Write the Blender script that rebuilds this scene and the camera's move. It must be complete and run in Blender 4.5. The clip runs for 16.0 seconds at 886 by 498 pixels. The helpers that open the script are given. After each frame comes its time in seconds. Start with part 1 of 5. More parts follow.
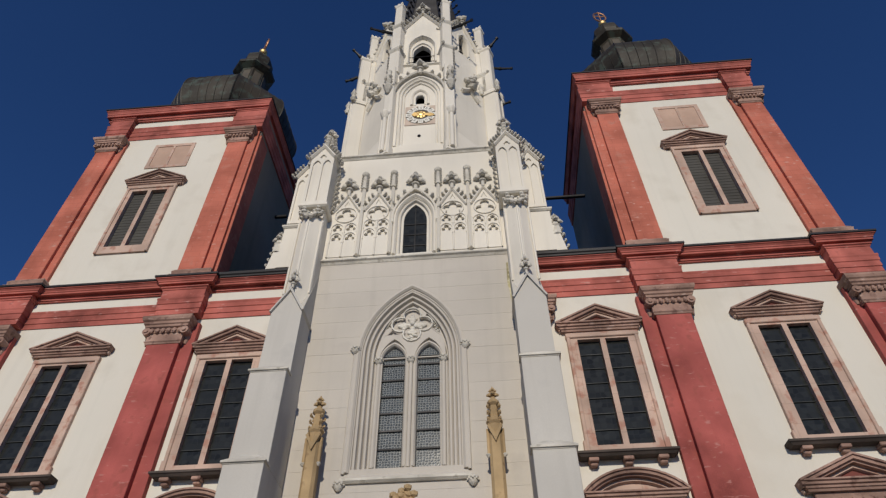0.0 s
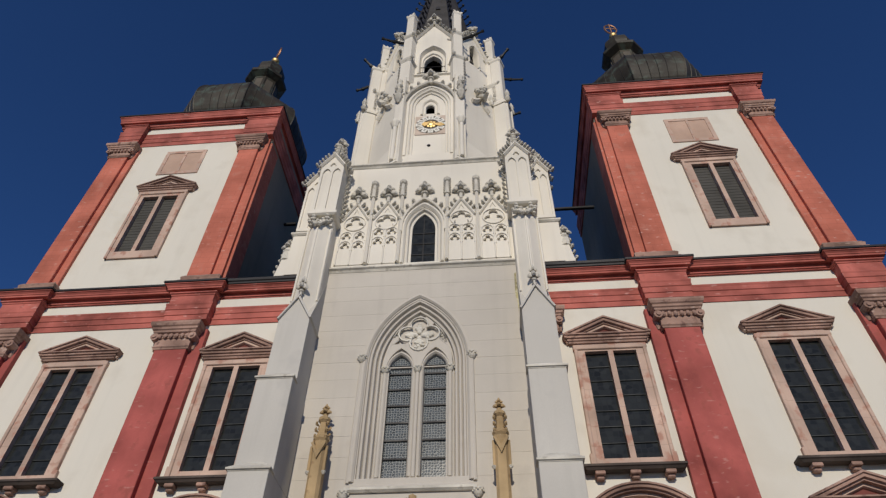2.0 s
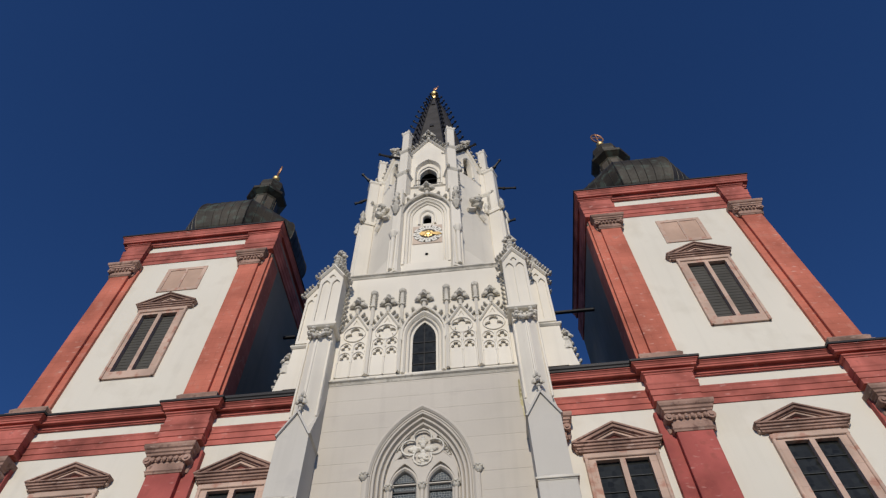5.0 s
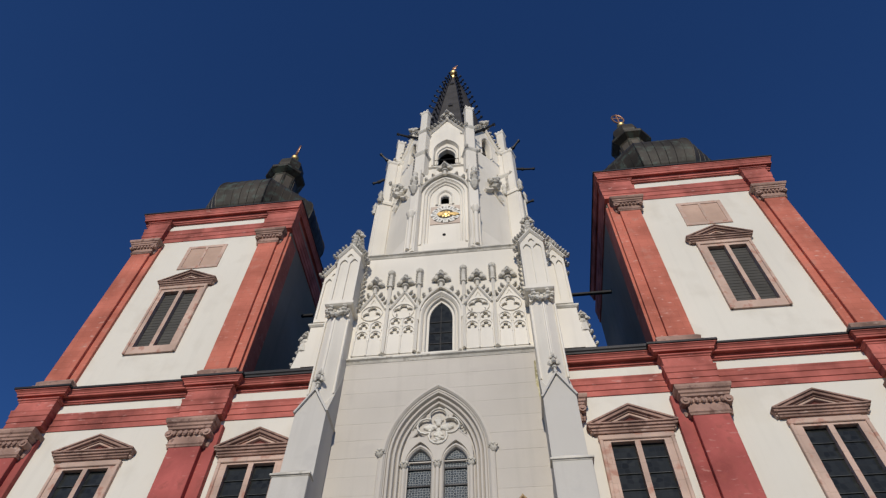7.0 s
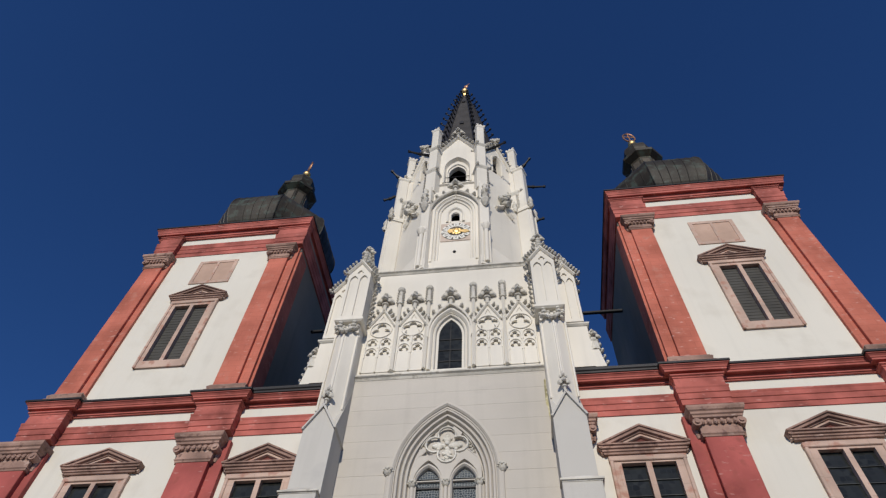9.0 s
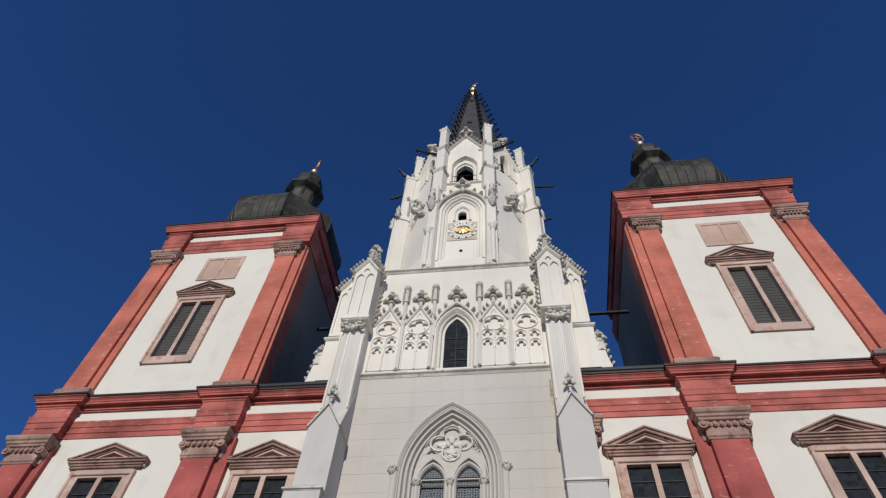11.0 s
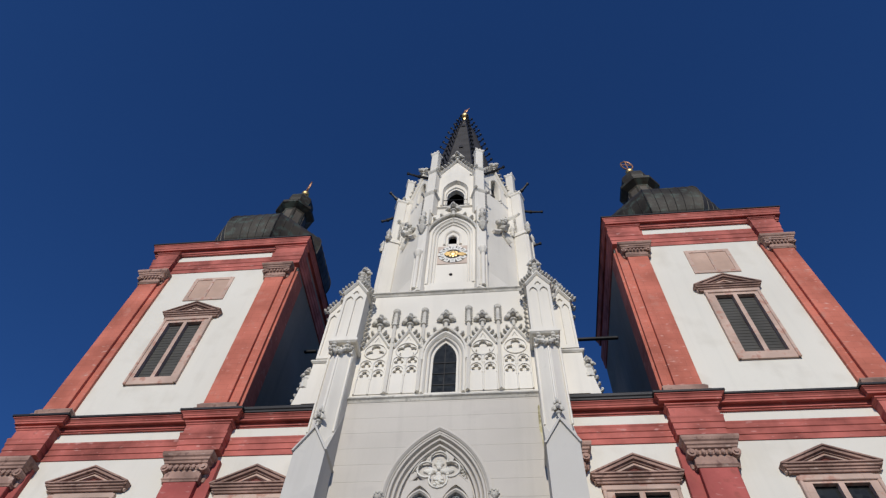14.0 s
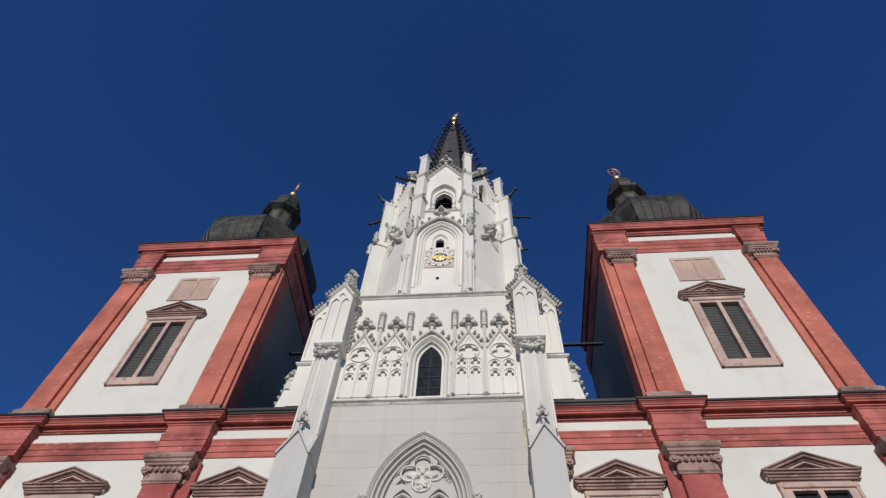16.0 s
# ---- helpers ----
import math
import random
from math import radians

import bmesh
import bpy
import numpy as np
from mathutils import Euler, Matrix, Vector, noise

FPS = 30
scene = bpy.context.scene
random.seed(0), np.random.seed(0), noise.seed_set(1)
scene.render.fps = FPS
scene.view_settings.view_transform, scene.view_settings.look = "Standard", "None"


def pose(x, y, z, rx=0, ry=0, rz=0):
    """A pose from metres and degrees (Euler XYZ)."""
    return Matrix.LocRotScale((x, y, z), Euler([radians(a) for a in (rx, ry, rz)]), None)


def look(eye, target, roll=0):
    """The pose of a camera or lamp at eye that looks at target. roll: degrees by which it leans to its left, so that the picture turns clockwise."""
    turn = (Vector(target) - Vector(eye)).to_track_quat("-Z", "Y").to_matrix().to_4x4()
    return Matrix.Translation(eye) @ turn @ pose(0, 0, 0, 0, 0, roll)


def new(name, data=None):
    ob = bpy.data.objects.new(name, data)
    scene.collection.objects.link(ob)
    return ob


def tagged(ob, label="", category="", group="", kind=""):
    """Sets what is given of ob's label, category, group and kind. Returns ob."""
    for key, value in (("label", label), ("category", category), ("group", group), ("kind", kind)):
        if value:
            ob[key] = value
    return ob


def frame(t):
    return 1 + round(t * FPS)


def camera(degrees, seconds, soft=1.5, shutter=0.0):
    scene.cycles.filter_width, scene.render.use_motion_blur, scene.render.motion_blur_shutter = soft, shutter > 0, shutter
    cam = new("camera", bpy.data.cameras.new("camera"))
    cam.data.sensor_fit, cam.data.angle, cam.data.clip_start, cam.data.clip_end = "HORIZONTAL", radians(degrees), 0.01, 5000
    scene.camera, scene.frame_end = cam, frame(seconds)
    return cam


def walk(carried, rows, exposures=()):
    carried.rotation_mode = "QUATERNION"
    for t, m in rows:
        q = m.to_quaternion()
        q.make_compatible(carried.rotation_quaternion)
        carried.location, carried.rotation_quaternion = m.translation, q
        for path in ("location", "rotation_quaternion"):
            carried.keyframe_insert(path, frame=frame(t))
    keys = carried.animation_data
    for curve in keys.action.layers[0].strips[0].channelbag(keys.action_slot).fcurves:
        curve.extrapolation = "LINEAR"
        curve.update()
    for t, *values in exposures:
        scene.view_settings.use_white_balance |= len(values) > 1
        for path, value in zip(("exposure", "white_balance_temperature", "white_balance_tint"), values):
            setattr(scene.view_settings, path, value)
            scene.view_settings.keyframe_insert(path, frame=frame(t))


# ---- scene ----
cam = camera(70.5, 16.0, soft=1.3)
PATH = [
    (0.0, pose(3.29, -24.0, 1.7, 134.95, 0.47, 4.84)),
    (0.5, pose(3.29, -24.0, 1.7, 135.04, -0.38, 5.12)),
    (1.0, pose(3.29, -24.0, 1.7, 135.67, -0.32, 5.16)),
    (1.5, pose(3.29, -24.0, 1.7, 135.95, -0.55, 5.07)),
    (2.0, pose(3.29, -24.0, 1.7, 135.82, -0.61, 4.81)),
    (2.5, pose(3.29, -24.0, 1.7, 135.64, -0.61, 4.55)),
    (3.0, pose(3.29, -24.0, 1.7, 135.70, -0.45, 5.07)),
    (3.5, pose(3.29, -24.0, 1.7, 138.83, -3.41, 4.40)),
    (4.0, pose(3.29, -24.0, 1.7, 144.21, 2.26, 5.16)),
    (4.2, pose(3.29, -24.0, 1.7, 146.58, 2.12, 6.60)),
    (6.3, pose(3.29, -24.0, 1.7, 143.69, -1.29, 5.48)),
    (6.5, pose(3.29, -24.0, 1.7, 144.15, -1.59, 6.05)),
    (7.0, pose(3.29, -24.0, 1.7, 143.84, -0.94, 6.77)),
    (7.5, pose(3.29, -24.0, 1.7, 145.31, -0.77, 7.62)),
    (8.0, pose(3.29, -24.0, 1.7, 145.53, -1.42, 7.72)),
    (8.5, pose(3.29, -24.0, 1.7, 145.25, -1.73, 7.16)),
    (9.0, pose(3.29, -24.0, 1.7, 145.39, -1.98, 6.91)),
    (9.2, pose(3.29, -24.0, 1.7, 145.10, -1.91, 7.07)),
    (11.3, pose(3.29, -24.0, 1.7, 145.43, -3.16, 6.57)),
    (11.5, pose(3.29, -24.0, 1.7, 146.00, -3.41, 6.31)),
    (12.0, pose(3.29, -24.0, 1.7, 146.94, -2.85, 6.15)),
    (12.5, pose(3.29, -24.0, 1.7, 148.51, -2.72, 7.33)),
    (13.0, pose(3.29, -24.0, 1.7, 148.68, -2.71, 6.41)),
    (13.5, pose(3.29, -24.0, 1.7, 148.39, -2.51, 5.83)),
    (14.0, pose(3.29, -24.0, 1.7, 147.51, -2.50, 5.58)),
    (14.5, pose(3.29, -24.0, 1.7, 147.96, -2.32, 5.50)),
    (15.0, pose(3.29, -24.0, 1.7, 148.29, -2.29, 5.17)),
    (15.5, pose(3.29, -24.0, 1.7, 148.31, -2.68, 4.57)),
    (16.0, pose(3.29, -24.0, 1.7, 147.90, -2.00, 4.18)),
]
EXPOSURES = ((0.0, -0.17, 6700, 10), (3.0, -0.17, 6700, 10), (4.2, -0.1, 6650, 10), (7.0, -0.03, 6500, 10), (9.0, 0.0, 6400, 10), (12.5, 0.06, 6200, 10), (16.0, 0.06, 6150, 10))
walk(cam, PATH, EXPOSURES)

# ---------- light ----------
SUN_EL, SUN_AZ = 24.0, -1.0
world = bpy.data.worlds.new("sky")
scene.world = world
world.use_nodes = True
wn = world.node_tree
sky = wn.nodes.new("ShaderNodeTexSky")
sky.sky_type = "NISHITA"
sky.sun_disc = False
sky.sun_elevation = radians(SUN_EL)
sky.sun_rotation = radians(180 + SUN_AZ)
sky.altitude = 900
sky.air_density = 1.0
sky.dust_density = 0.2
sky.ozone_density = 3.0
deep = wn.nodes.new("ShaderNodeMix")
deep.data_type, deep.blend_type = "RGBA", "MULTIPLY"
deep.inputs[0].default_value = 1.0
deep.inputs[7].default_value = (0.56, 1.02, 1.74, 1)      # clear deep-blue mountain air
wn.links.new(sky.outputs[0], deep.inputs[6])
wn.links.new(deep.outputs[2], wn.nodes["Background"].inputs[0])
wn.nodes["Background"].inputs[1].default_value = 0.0465
sun = new("sun", bpy.data.lights.new("sun", "SUN"))
sun.data.energy = 3.2
sun.data.angle = radians(0.53)
sun.data.color = (1.0, 0.92, 0.79)
sun.matrix_world = look((math.sin(radians(SUN_AZ)) * 60, -60, 60 * math.tan(radians(SUN_EL))), (0, 0, 0))


# ---------- materials ----------
def material(name, base, rough=0.8, metal=0.0, vary=0.12, scale=1.2, bump=0.02, fine=30.0, stain=None, stain_at=0.62,
             courses=None, streak=0.0, spec=0.3, trans=0.0, scuff=None):
    """Base colour broken by large clouds, fine grain, stains, rain streaks and joints of courses."""
    m = bpy.data.materials.new(name)
    m.use_nodes = True
    t = m.node_tree
    b = t.nodes["Principled BSDF"]
    L = t.links.new
    co = t.nodes.new("ShaderNodeTexCoord").outputs["Object"]

    def tex(scale_, detail, stretch=None):
        n = t.nodes.new("ShaderNodeTexNoise")
        n.inputs["Scale"].default_value = scale_
        n.inputs["Detail"].default_value = detail
        src = co
        if stretch:
            mp = t.nodes.new("ShaderNodeMapping")
            mp.inputs["Scale"].default_value = stretch
            L(co, mp.inputs["Vector"])
            src = mp.outputs["Vector"]
        L(src, n.inputs["Vector"])
        return n.outputs["Fac"]

    def ramp(src, lo, hi, a, c):
        r = t.nodes.new("ShaderNodeMapRange")
        for k, v in ((1, lo), (2, hi), (3, a), (4, c)):
            r.inputs[k].default_value = v
        L(src, r.inputs[0])
        return r.outputs[0]

    def mix(fac, a, c, kind="MIX"):
        n = t.nodes.new("ShaderNodeMix")
        n.data_type, n.blend_type = "RGBA", kind
        for k, v in ((0, fac), (6, a), (7, c)):
            if hasattr(v, "is_linked"):
                L(v, n.inputs[k])
            else:
                n.inputs[k].default_value = v
        return n.outputs[2]

    big, grain = tex(scale * 0.25, 5), tex(fine, 4)
    dark = tuple(x * (1 - 2.2 * vary) for x in base) + (1,)
    light = tuple(min(1, x * (1 + 0.7 * vary)) for x in base) + (1,)
    col = mix(ramp(big, 0.3, 0.7, 0, 1), dark, light)
    col = mix(ramp(grain, 0.3, 0.7, 0, 0.35), col, tuple(x * 0.82 for x in base) + (1,))
    if stain:
        col = mix(ramp(tex(scale, 8), stain_at, stain_at + 0.12, 0, 0.85), col, tuple(stain) + (1,))
    if streak:
        col = mix(ramp(tex(1.0, 6, (2.2, 2.2, 0.12)), 0.52, 0.75, 0, streak), col, tuple(x * 0.45 for x in base) + (1,))
    if scuff:                             # worn dabs along the length, where the wash has gone
        worn = ramp(tex(1.0, 7, (2.2, 2.2, 6.0)), 0.63, 0.72, 0, 0.6)
        col = mix(worn, col, tuple(scuff) + (1,))
    height = mix(0.5, big, grain)
    if courses:
        sp = t.nodes.new("ShaderNodeSeparateXYZ")
        L(co, sp.inputs[0])
        cb = t.nodes.new("ShaderNodeCombineXYZ")
        L(sp.outputs[0], cb.inputs[0])
        L(sp.outputs[2], cb.inputs[1])
        br = t.nodes.new("ShaderNodeTexBrick")
        L(cb.outputs[0], br.inputs["Vector"])
        for k, v in (("Scale", 1.0), ("Brick Width", courses[0]), ("Row Height", courses[1]), ("Mortar Size", 0.018), ("Mortar Smooth", 0.5)):
            br.inputs[k].default_value = v
        br.inputs["Color1"].default_value = (1, 1, 1, 1)
        br.inputs["Color2"].default_value = (0.96, 0.95, 0.94, 1)
        br.inputs["Mortar"].default_value = (courses[2],) * 3 + (1,)
        col = mix(1.0, col, br.outputs["Color"], "MULTIPLY")
    oi = t.nodes.new("ShaderNodeObjectInfo")
    col = mix(ramp(oi.outputs["Random"], 0, 1, 0, 0.12), col, tuple(x * 0.7 for x in base) + (1,))
    L(col, b.inputs["Base Color"])
    L(ramp(big, 0.3, 0.7, min(1, rough + 0.08), max(0.02, rough - 0.08)), b.inputs["Roughness"])
    b.inputs["Metallic"].default_value = metal
    b.inputs["Specular IOR Level"].default_value = spec
    b.inputs["Transmission Weight"].default_value = trans
    bp = t.nodes.new("ShaderNodeBump")
    bp.inputs["Strength"].default_value = 0.5
    bp.inputs["Distance"].default_value = bump
    L(height, bp.inputs["Height"])
    L(bp.outputs[0], b.inputs["Normal"])
    return m


WHITE = material("cream_white_plaster", (0.72, 0.688, 0.61), 0.9, vary=0.05, scale=0.4, stain=(0.615, 0.58, 0.505), stain_at=0.53, streak=0.10)
LOWER = material("pale_grey_dressed_stone", (0.560, 0.522, 0.466), 0.88, vary=0.07, scale=0.8, stain=(0.485, 0.45, 0.405), stain_at=0.58, streak=0.14)
BUTTRESS = material("grey_white_rendered_stone", (0.55, 0.53, 0.49), 0.88, vary=0.06, scale=0.7, stain=(0.46, 0.445, 0.42), stain_at=0.6, streak=0.16)
GOTHIC = material("limewashed_stone", (0.765, 0.725, 0.645), 0.88, vary=0.06, scale=0.9, stain=(0.64, 0.6, 0.52), stain_at=0.68, streak=0.14)
CARVED = material("weathered_carved_stone", (0.68, 0.65, 0.58), 0.9, vary=0.22, scale=3.2, stain=(0.36, 0.335, 0.285), stain_at=0.57, bump=0.06)
RED = material("brick_red_limewash", (0.565, 0.172, 0.118), 0.88, vary=0.22, scale=1.6, stain=(0.48, 0.19, 0.14), stain_at=0.58, courses=(1.15, 0.42, 0.80), streak=0.2, scuff=(0.66, 0.42, 0.36))
MARBLE = material("crimson_stone_shaft", (0.42, 0.098, 0.085), 0.8, vary=0.25, scale=2.2, stain=(0.30, 0.075, 0.06), stain_at=0.55, streak=0.2, scuff=(0.50, 0.25, 0.22))
BAND = material("red_limewashed_moulding", (0.49, 0.140, 0.112), 0.85, vary=0.3, scale=2.6, stain=(0.38, 0.11, 0.09), stain_at=0.58, scuff=(0.62, 0.34, 0.30))
BROWN = material("weathered_brown_sandstone", (0.40, 0.255, 0.205), 0.9, vary=0.32, scale=3.0, stain=(0.15, 0.085, 0.07), stain_at=0.55, bump=0.05, streak=0.3, scuff=(0.55, 0.42, 0.36))
PINK = material("pinkish_sandstone", (0.60, 0.435, 0.355), 0.88, vary=0.2, scale=2.2, stain=(0.40, 0.20, 0.15), stain_at=0.54, courses=(3.0, 0.9, 0.8), bump=0.03)
PANEL = material("flat_pink_stone_panel", (0.52, 0.36, 0.28), 0.88, vary=0.15, scale=2.0, stain=(0.45, 0.26, 0.19), stain_at=0.6)
SILL = material("black_weathered_sill_stone", (0.10, 0.08, 0.07), 0.9, vary=0.3, scale=3.0, stain=(0.05, 0.045, 0.04), stain_at=0.55)
OCHRE = material("ochre_sandstone", (0.50, 0.36, 0.20), 0.9, vary=0.22, scale=2.8, stain=(0.26, 0.17, 0.09), stain_at=0.58, bump=0.05)
COPPER = material("dark_patinated_copper", (0.052, 0.044, 0.031), 0.5, metal=0.0, vary=0.42, scale=1.4, stain=(0.062, 0.082, 0.066), stain_at=0.54, streak=0.7, spec=0.25)
SLATE = material("dark_slate", (0.060, 0.055, 0.050), 0.6, vary=0.25, scale=3.0, courses=(0.5, 0.35, 0.6), streak=0.2)
IRON = material("black_iron", (0.025, 0.025, 0.027), 0.5, metal=0.6, vary=0.2, scale=4.0)
METALSHEET = material("dark_sheet_gutter", (0.035, 0.034, 0.036), 0.5, metal=0.4, vary=0.2, scale=2.0)
GOLD = material("gilded_metal", (0.8, 0.56, 0.24), 0.42, metal=1.0, vary=0.1, scale=6.0)
REDGOLD = material("tarnished_gilt_iron", (0.45, 0.24, 0.14), 0.45, metal=0.8, vary=0.2, scale=6.0)
# plaster greyer than the front's: shade of the tower sides is in the colour
SHADEWALL = material("shaded_side_plaster", (0.27, 0.235, 0.19), 0.92, vary=0.12, scale=0.8, streak=0.25)
# near-black that stands for the shade of unlit interiors
DARK = material("interior_shade_black", (0.012, 0.012, 0.014), 0.95, vary=0.1)
DIAL = material("pale_pink_dial_stone", (0.60, 0.49, 0.41), 0.8, vary=0.1, scale=3.0)
ENAMEL = material("white_enamel", (0.78, 0.76, 0.7), 0.5, vary=0.05)
PAVING = material("pale_granite_paving", (0.31, 0.285, 0.25), 0.85, vary=0.12, scale=0.5, stain=(0.3, 0.29, 0.27), courses=(0.9, 0.6, 0.75))


def glass(name, base, lattice, lead, rough, wave):
    """Leaded glass: small quarries between lead cames over a dark room."""
    m = bpy.data.materials.new(name)
    m.use_nodes = True
    t = m.node_tree
    b = t.nodes["Principled BSDF"]
    L = t.links.new
    co = t.nodes.new("ShaderNodeTexCoord").outputs["Object"]
    sp = t.nodes.new("ShaderNodeSeparateXYZ")
    L(co, sp.inputs[0])
    cb = t.nodes.new("ShaderNodeCombineXYZ")
    L(sp.outputs[0], cb.inputs[0])
    L(sp.outputs[2], cb.inputs[1])
    v = t.nodes.new("ShaderNodeTexVoronoi")
    v.voronoi_dimensions, v.feature = "2D", "DISTANCE_TO_EDGE"
    v.inputs["Scale"].default_value = lattice
    v.inputs["Randomness"].default_value = 0.5
    L(cb.outputs[0], v.inputs["Vector"])
    vc = t.nodes.new("ShaderNodeTexVoronoi")
    vc.voronoi_dimensions = "2D"
    vc.inputs["Scale"].default_value = lattice
    vc.inputs["Randomness"].default_value = 0.5
    L(cb.outputs[0], vc.inputs["Vector"])
    r = t.nodes.new("ShaderNodeMapRange")
    r.inputs[1].default_value, r.inputs[2].default_value = 0.05, 0.09
    L(v.outputs["Distance"], r.inputs[0])
    hs = t.nodes.new("ShaderNodeMix")
    hs.data_type, hs.blend_type = "RGBA", "MULTIPLY"
    hs.inputs[0].default_value = 0.6
    hs.inputs[6].default_value = tuple(base) + (1,)
    bw = t.nodes.new("ShaderNodeRGBToBW")
    L(vc.outputs["Color"], bw.inputs[0])
    L(bw.outputs[0], hs.inputs[7])
    mx = t.nodes.new("ShaderNodeMix")
    mx.data_type = "RGBA"
    L(r.outputs[0], mx.inputs[0])
    mx.inputs[6].default_value = tuple(lead) + (1,)
    L(hs.outputs[2], mx.inputs[7])
    L(mx.outputs[2], b.inputs["Base Color"])
    b.inputs["Roughness"].default_value = rough
    b.inputs["Specular IOR Level"].default_value = 0.3
    n = t.nodes.new("ShaderNodeTexNoise")
    n.inputs["Scale"].default_value = 3.0
    L(co, n.inputs["Vector"])
    ad = t.nodes.new("ShaderNodeMath")
    L(vc.outputs["Distance"], ad.inputs[0])
    L(n.outputs["Fac"], ad.inputs[1])
    bp = t.nodes.new("ShaderNodeBump")
    bp.inputs["Strength"].default_value, bp.inputs["Distance"].default_value = wave, 0.02
    L(ad.outputs[0], bp.inputs["Height"])
    L(bp.outputs[0], b.inputs["Normal"])
    return m


LEADED = glass("leaded_glass", (0.075, 0.092, 0.105), 8.5, (0.30, 0.31, 0.30), 0.16, 0.10)
DIMGLASS = glass("dim_leaded_glass", (0.034, 0.037, 0.035), 4.0, (0.026, 0.027, 0.026), 0.1, 0.05)
BAR = material("dull_grey_glazing_bar", (0.05, 0.054, 0.053), 0.6, vary=0.2, scale=4.0)
# red stone darkened to hold the shade of the pediment recess
SHADERED = material("shaded_red_stone", (0.19, 0.06, 0.05), 0.9, vary=0.3, scale=3.0)
LICHEN = material("yellow_lichen", (0.52, 0.47, 0.27), 0.95, vary=0.3, scale=6.0, stain=(0.6, 0.57, 0.45), stain_at=0.5)
LANTERNPANEL = material("brown_lantern_panel", (0.10, 0.085, 0.065), 0.6, vary=0.2, scale=2.0)
LOUVRE = material("grey_louvre_boards", (0.068, 0.065, 0.058), 0.7, vary=0.15, scale=2.0)


# ---------- mesh helpers ----------
def part(name, bm, mat, parent=None, label="", smooth=False):
    """Link a bmesh as one mesh object under its thing or part."""
    bmesh.ops.remove_doubles(bm, verts=bm.verts, dist=1e-4)
    bmesh.ops.recalc_face_normals(bm, faces=bm.faces)
    me = bpy.data.meshes.new(name)
    bm.to_mesh(me)
    bm.free()
    me.materials.append(mat)
    if smooth:
        for p in me.polygons:
            p.use_smooth = True
    ob = new(name, me)
    if parent:
        ob.parent = parent
        if parent.data is None:
            ob.matrix_parent_inverse = Matrix.Translation(-parent.location)
    if label:
        tagged(ob, label)
    return ob


def share(name, me, m, parent):
    """A piece on mesh data that it shares with its likes."""
    ob = new(name, me)
    ob.parent = parent
    ob.matrix_local = m
    return ob


def B():
    return bmesh.new()


def box(bm, x0, x1, y0, y1, z0, z1, chamfer=0.0):
    vs = [bm.verts.new((x, y, z)) for z in (z0, z1) for x, y in ((x0, y0), (x1, y0), (x1, y1), (x0, y1))]
    fs = [bm.faces.new([vs[i] for i in f]) for f in
          ((0, 3, 2, 1), (4, 5, 6, 7), (0, 1, 5, 4), (1, 2, 6, 5), (2, 3, 7, 6), (3, 0, 4, 7))]
    if chamfer:
        es = list({e for f in fs for e in f.edges})
        bmesh.ops.bevel(bm, geom=es, offset=chamfer, segments=1, affect="EDGES")


def plate(bm, outer, holes, y0, y1, at=lambda x, z, y: (x, y, z)):
    """A slab between two depths, from an outline and holes in (x, z)."""
    edges = []
    for loop in (outer, *holes):
        vs = [bm.verts.new(at(x, z, y0)) for x, z in loop]
        edges += [bm.edges.new((vs[i], vs[(i + 1) % len(vs)])) for i in range(len(vs))]
    made = bmesh.ops.triangle_fill(bm, edges=edges, use_beauty=True, use_dissolve=False)
    faces = [f for f in made["geom"] if isinstance(f, bmesh.types.BMFace)]
    ext = bmesh.ops.extrude_face_region(bm, geom=faces)
    a, b = Vector(at(0, 0, y0)), Vector(at(0, 0, y1))
    bmesh.ops.translate(bm, verts=[v for v in ext["geom"] if isinstance(v, bmesh.types.BMVert)], vec=b - a)


def sweep(bm, path, profile, at, closed=False):
    """A moulding: profile points (out, h) carried along a plane path with mitred corners."""
    n = len(path)
    P = [Vector(p) for p in path]
    rows = []
    for i in range(n):
        a = P[i] - P[i - 1] if (i or closed) else P[1] - P[0]
        c = P[(i + 1) % n] - P[i] if (i < n - 1 or closed) else P[i] - P[i - 1]
        a, c = a.normalized(), c.normalized()
        na, nc = Vector((a.y, -a.x)), Vector((c.y, -c.x))
        m = na + nc
        m = m / max(0.35, m.dot(na)) if m.length > 1e-6 else na
        rows.append([bm.verts.new(at(P[i].x + m.x * d, P[i].y + m.y * d, h)) for d, h in profile])
    k = len(profile)
    for i in range(n if closed else n - 1):
        r, q = rows[i], rows[(i + 1) % n]
        for j in range(k):
            bm.faces.new((r[j], r[(j + 1) % k], q[(j + 1) % k], q[j]))
    if not closed:
        bm.faces.new(rows[0])
        bm.faces.new(rows[-1])


def lathe(bm, rings, sides, cx=0, cy=0, turn=0.0, stretch=(1, 1)):
    """Rings (radius, z) turned about an upright axis."""
    rows = []
    for r, z in rings:
        rows.append([bm.verts.new((cx + stretch[0] * r * math.cos(turn + 2 * math.pi * k / sides),
                                   cy + stretch[1] * r * math.sin(turn + 2 * math.pi * k / sides), z)) for k in range(sides)])
    for a, b in zip(rows, rows[1:]):
        for k in range(sides):
            bm.faces.new((a[k], a[(k + 1) % sides], b[(k + 1) % sides], b[k]))
    bm.faces.new(rows[0])
    bm.faces.new(rows[-1])


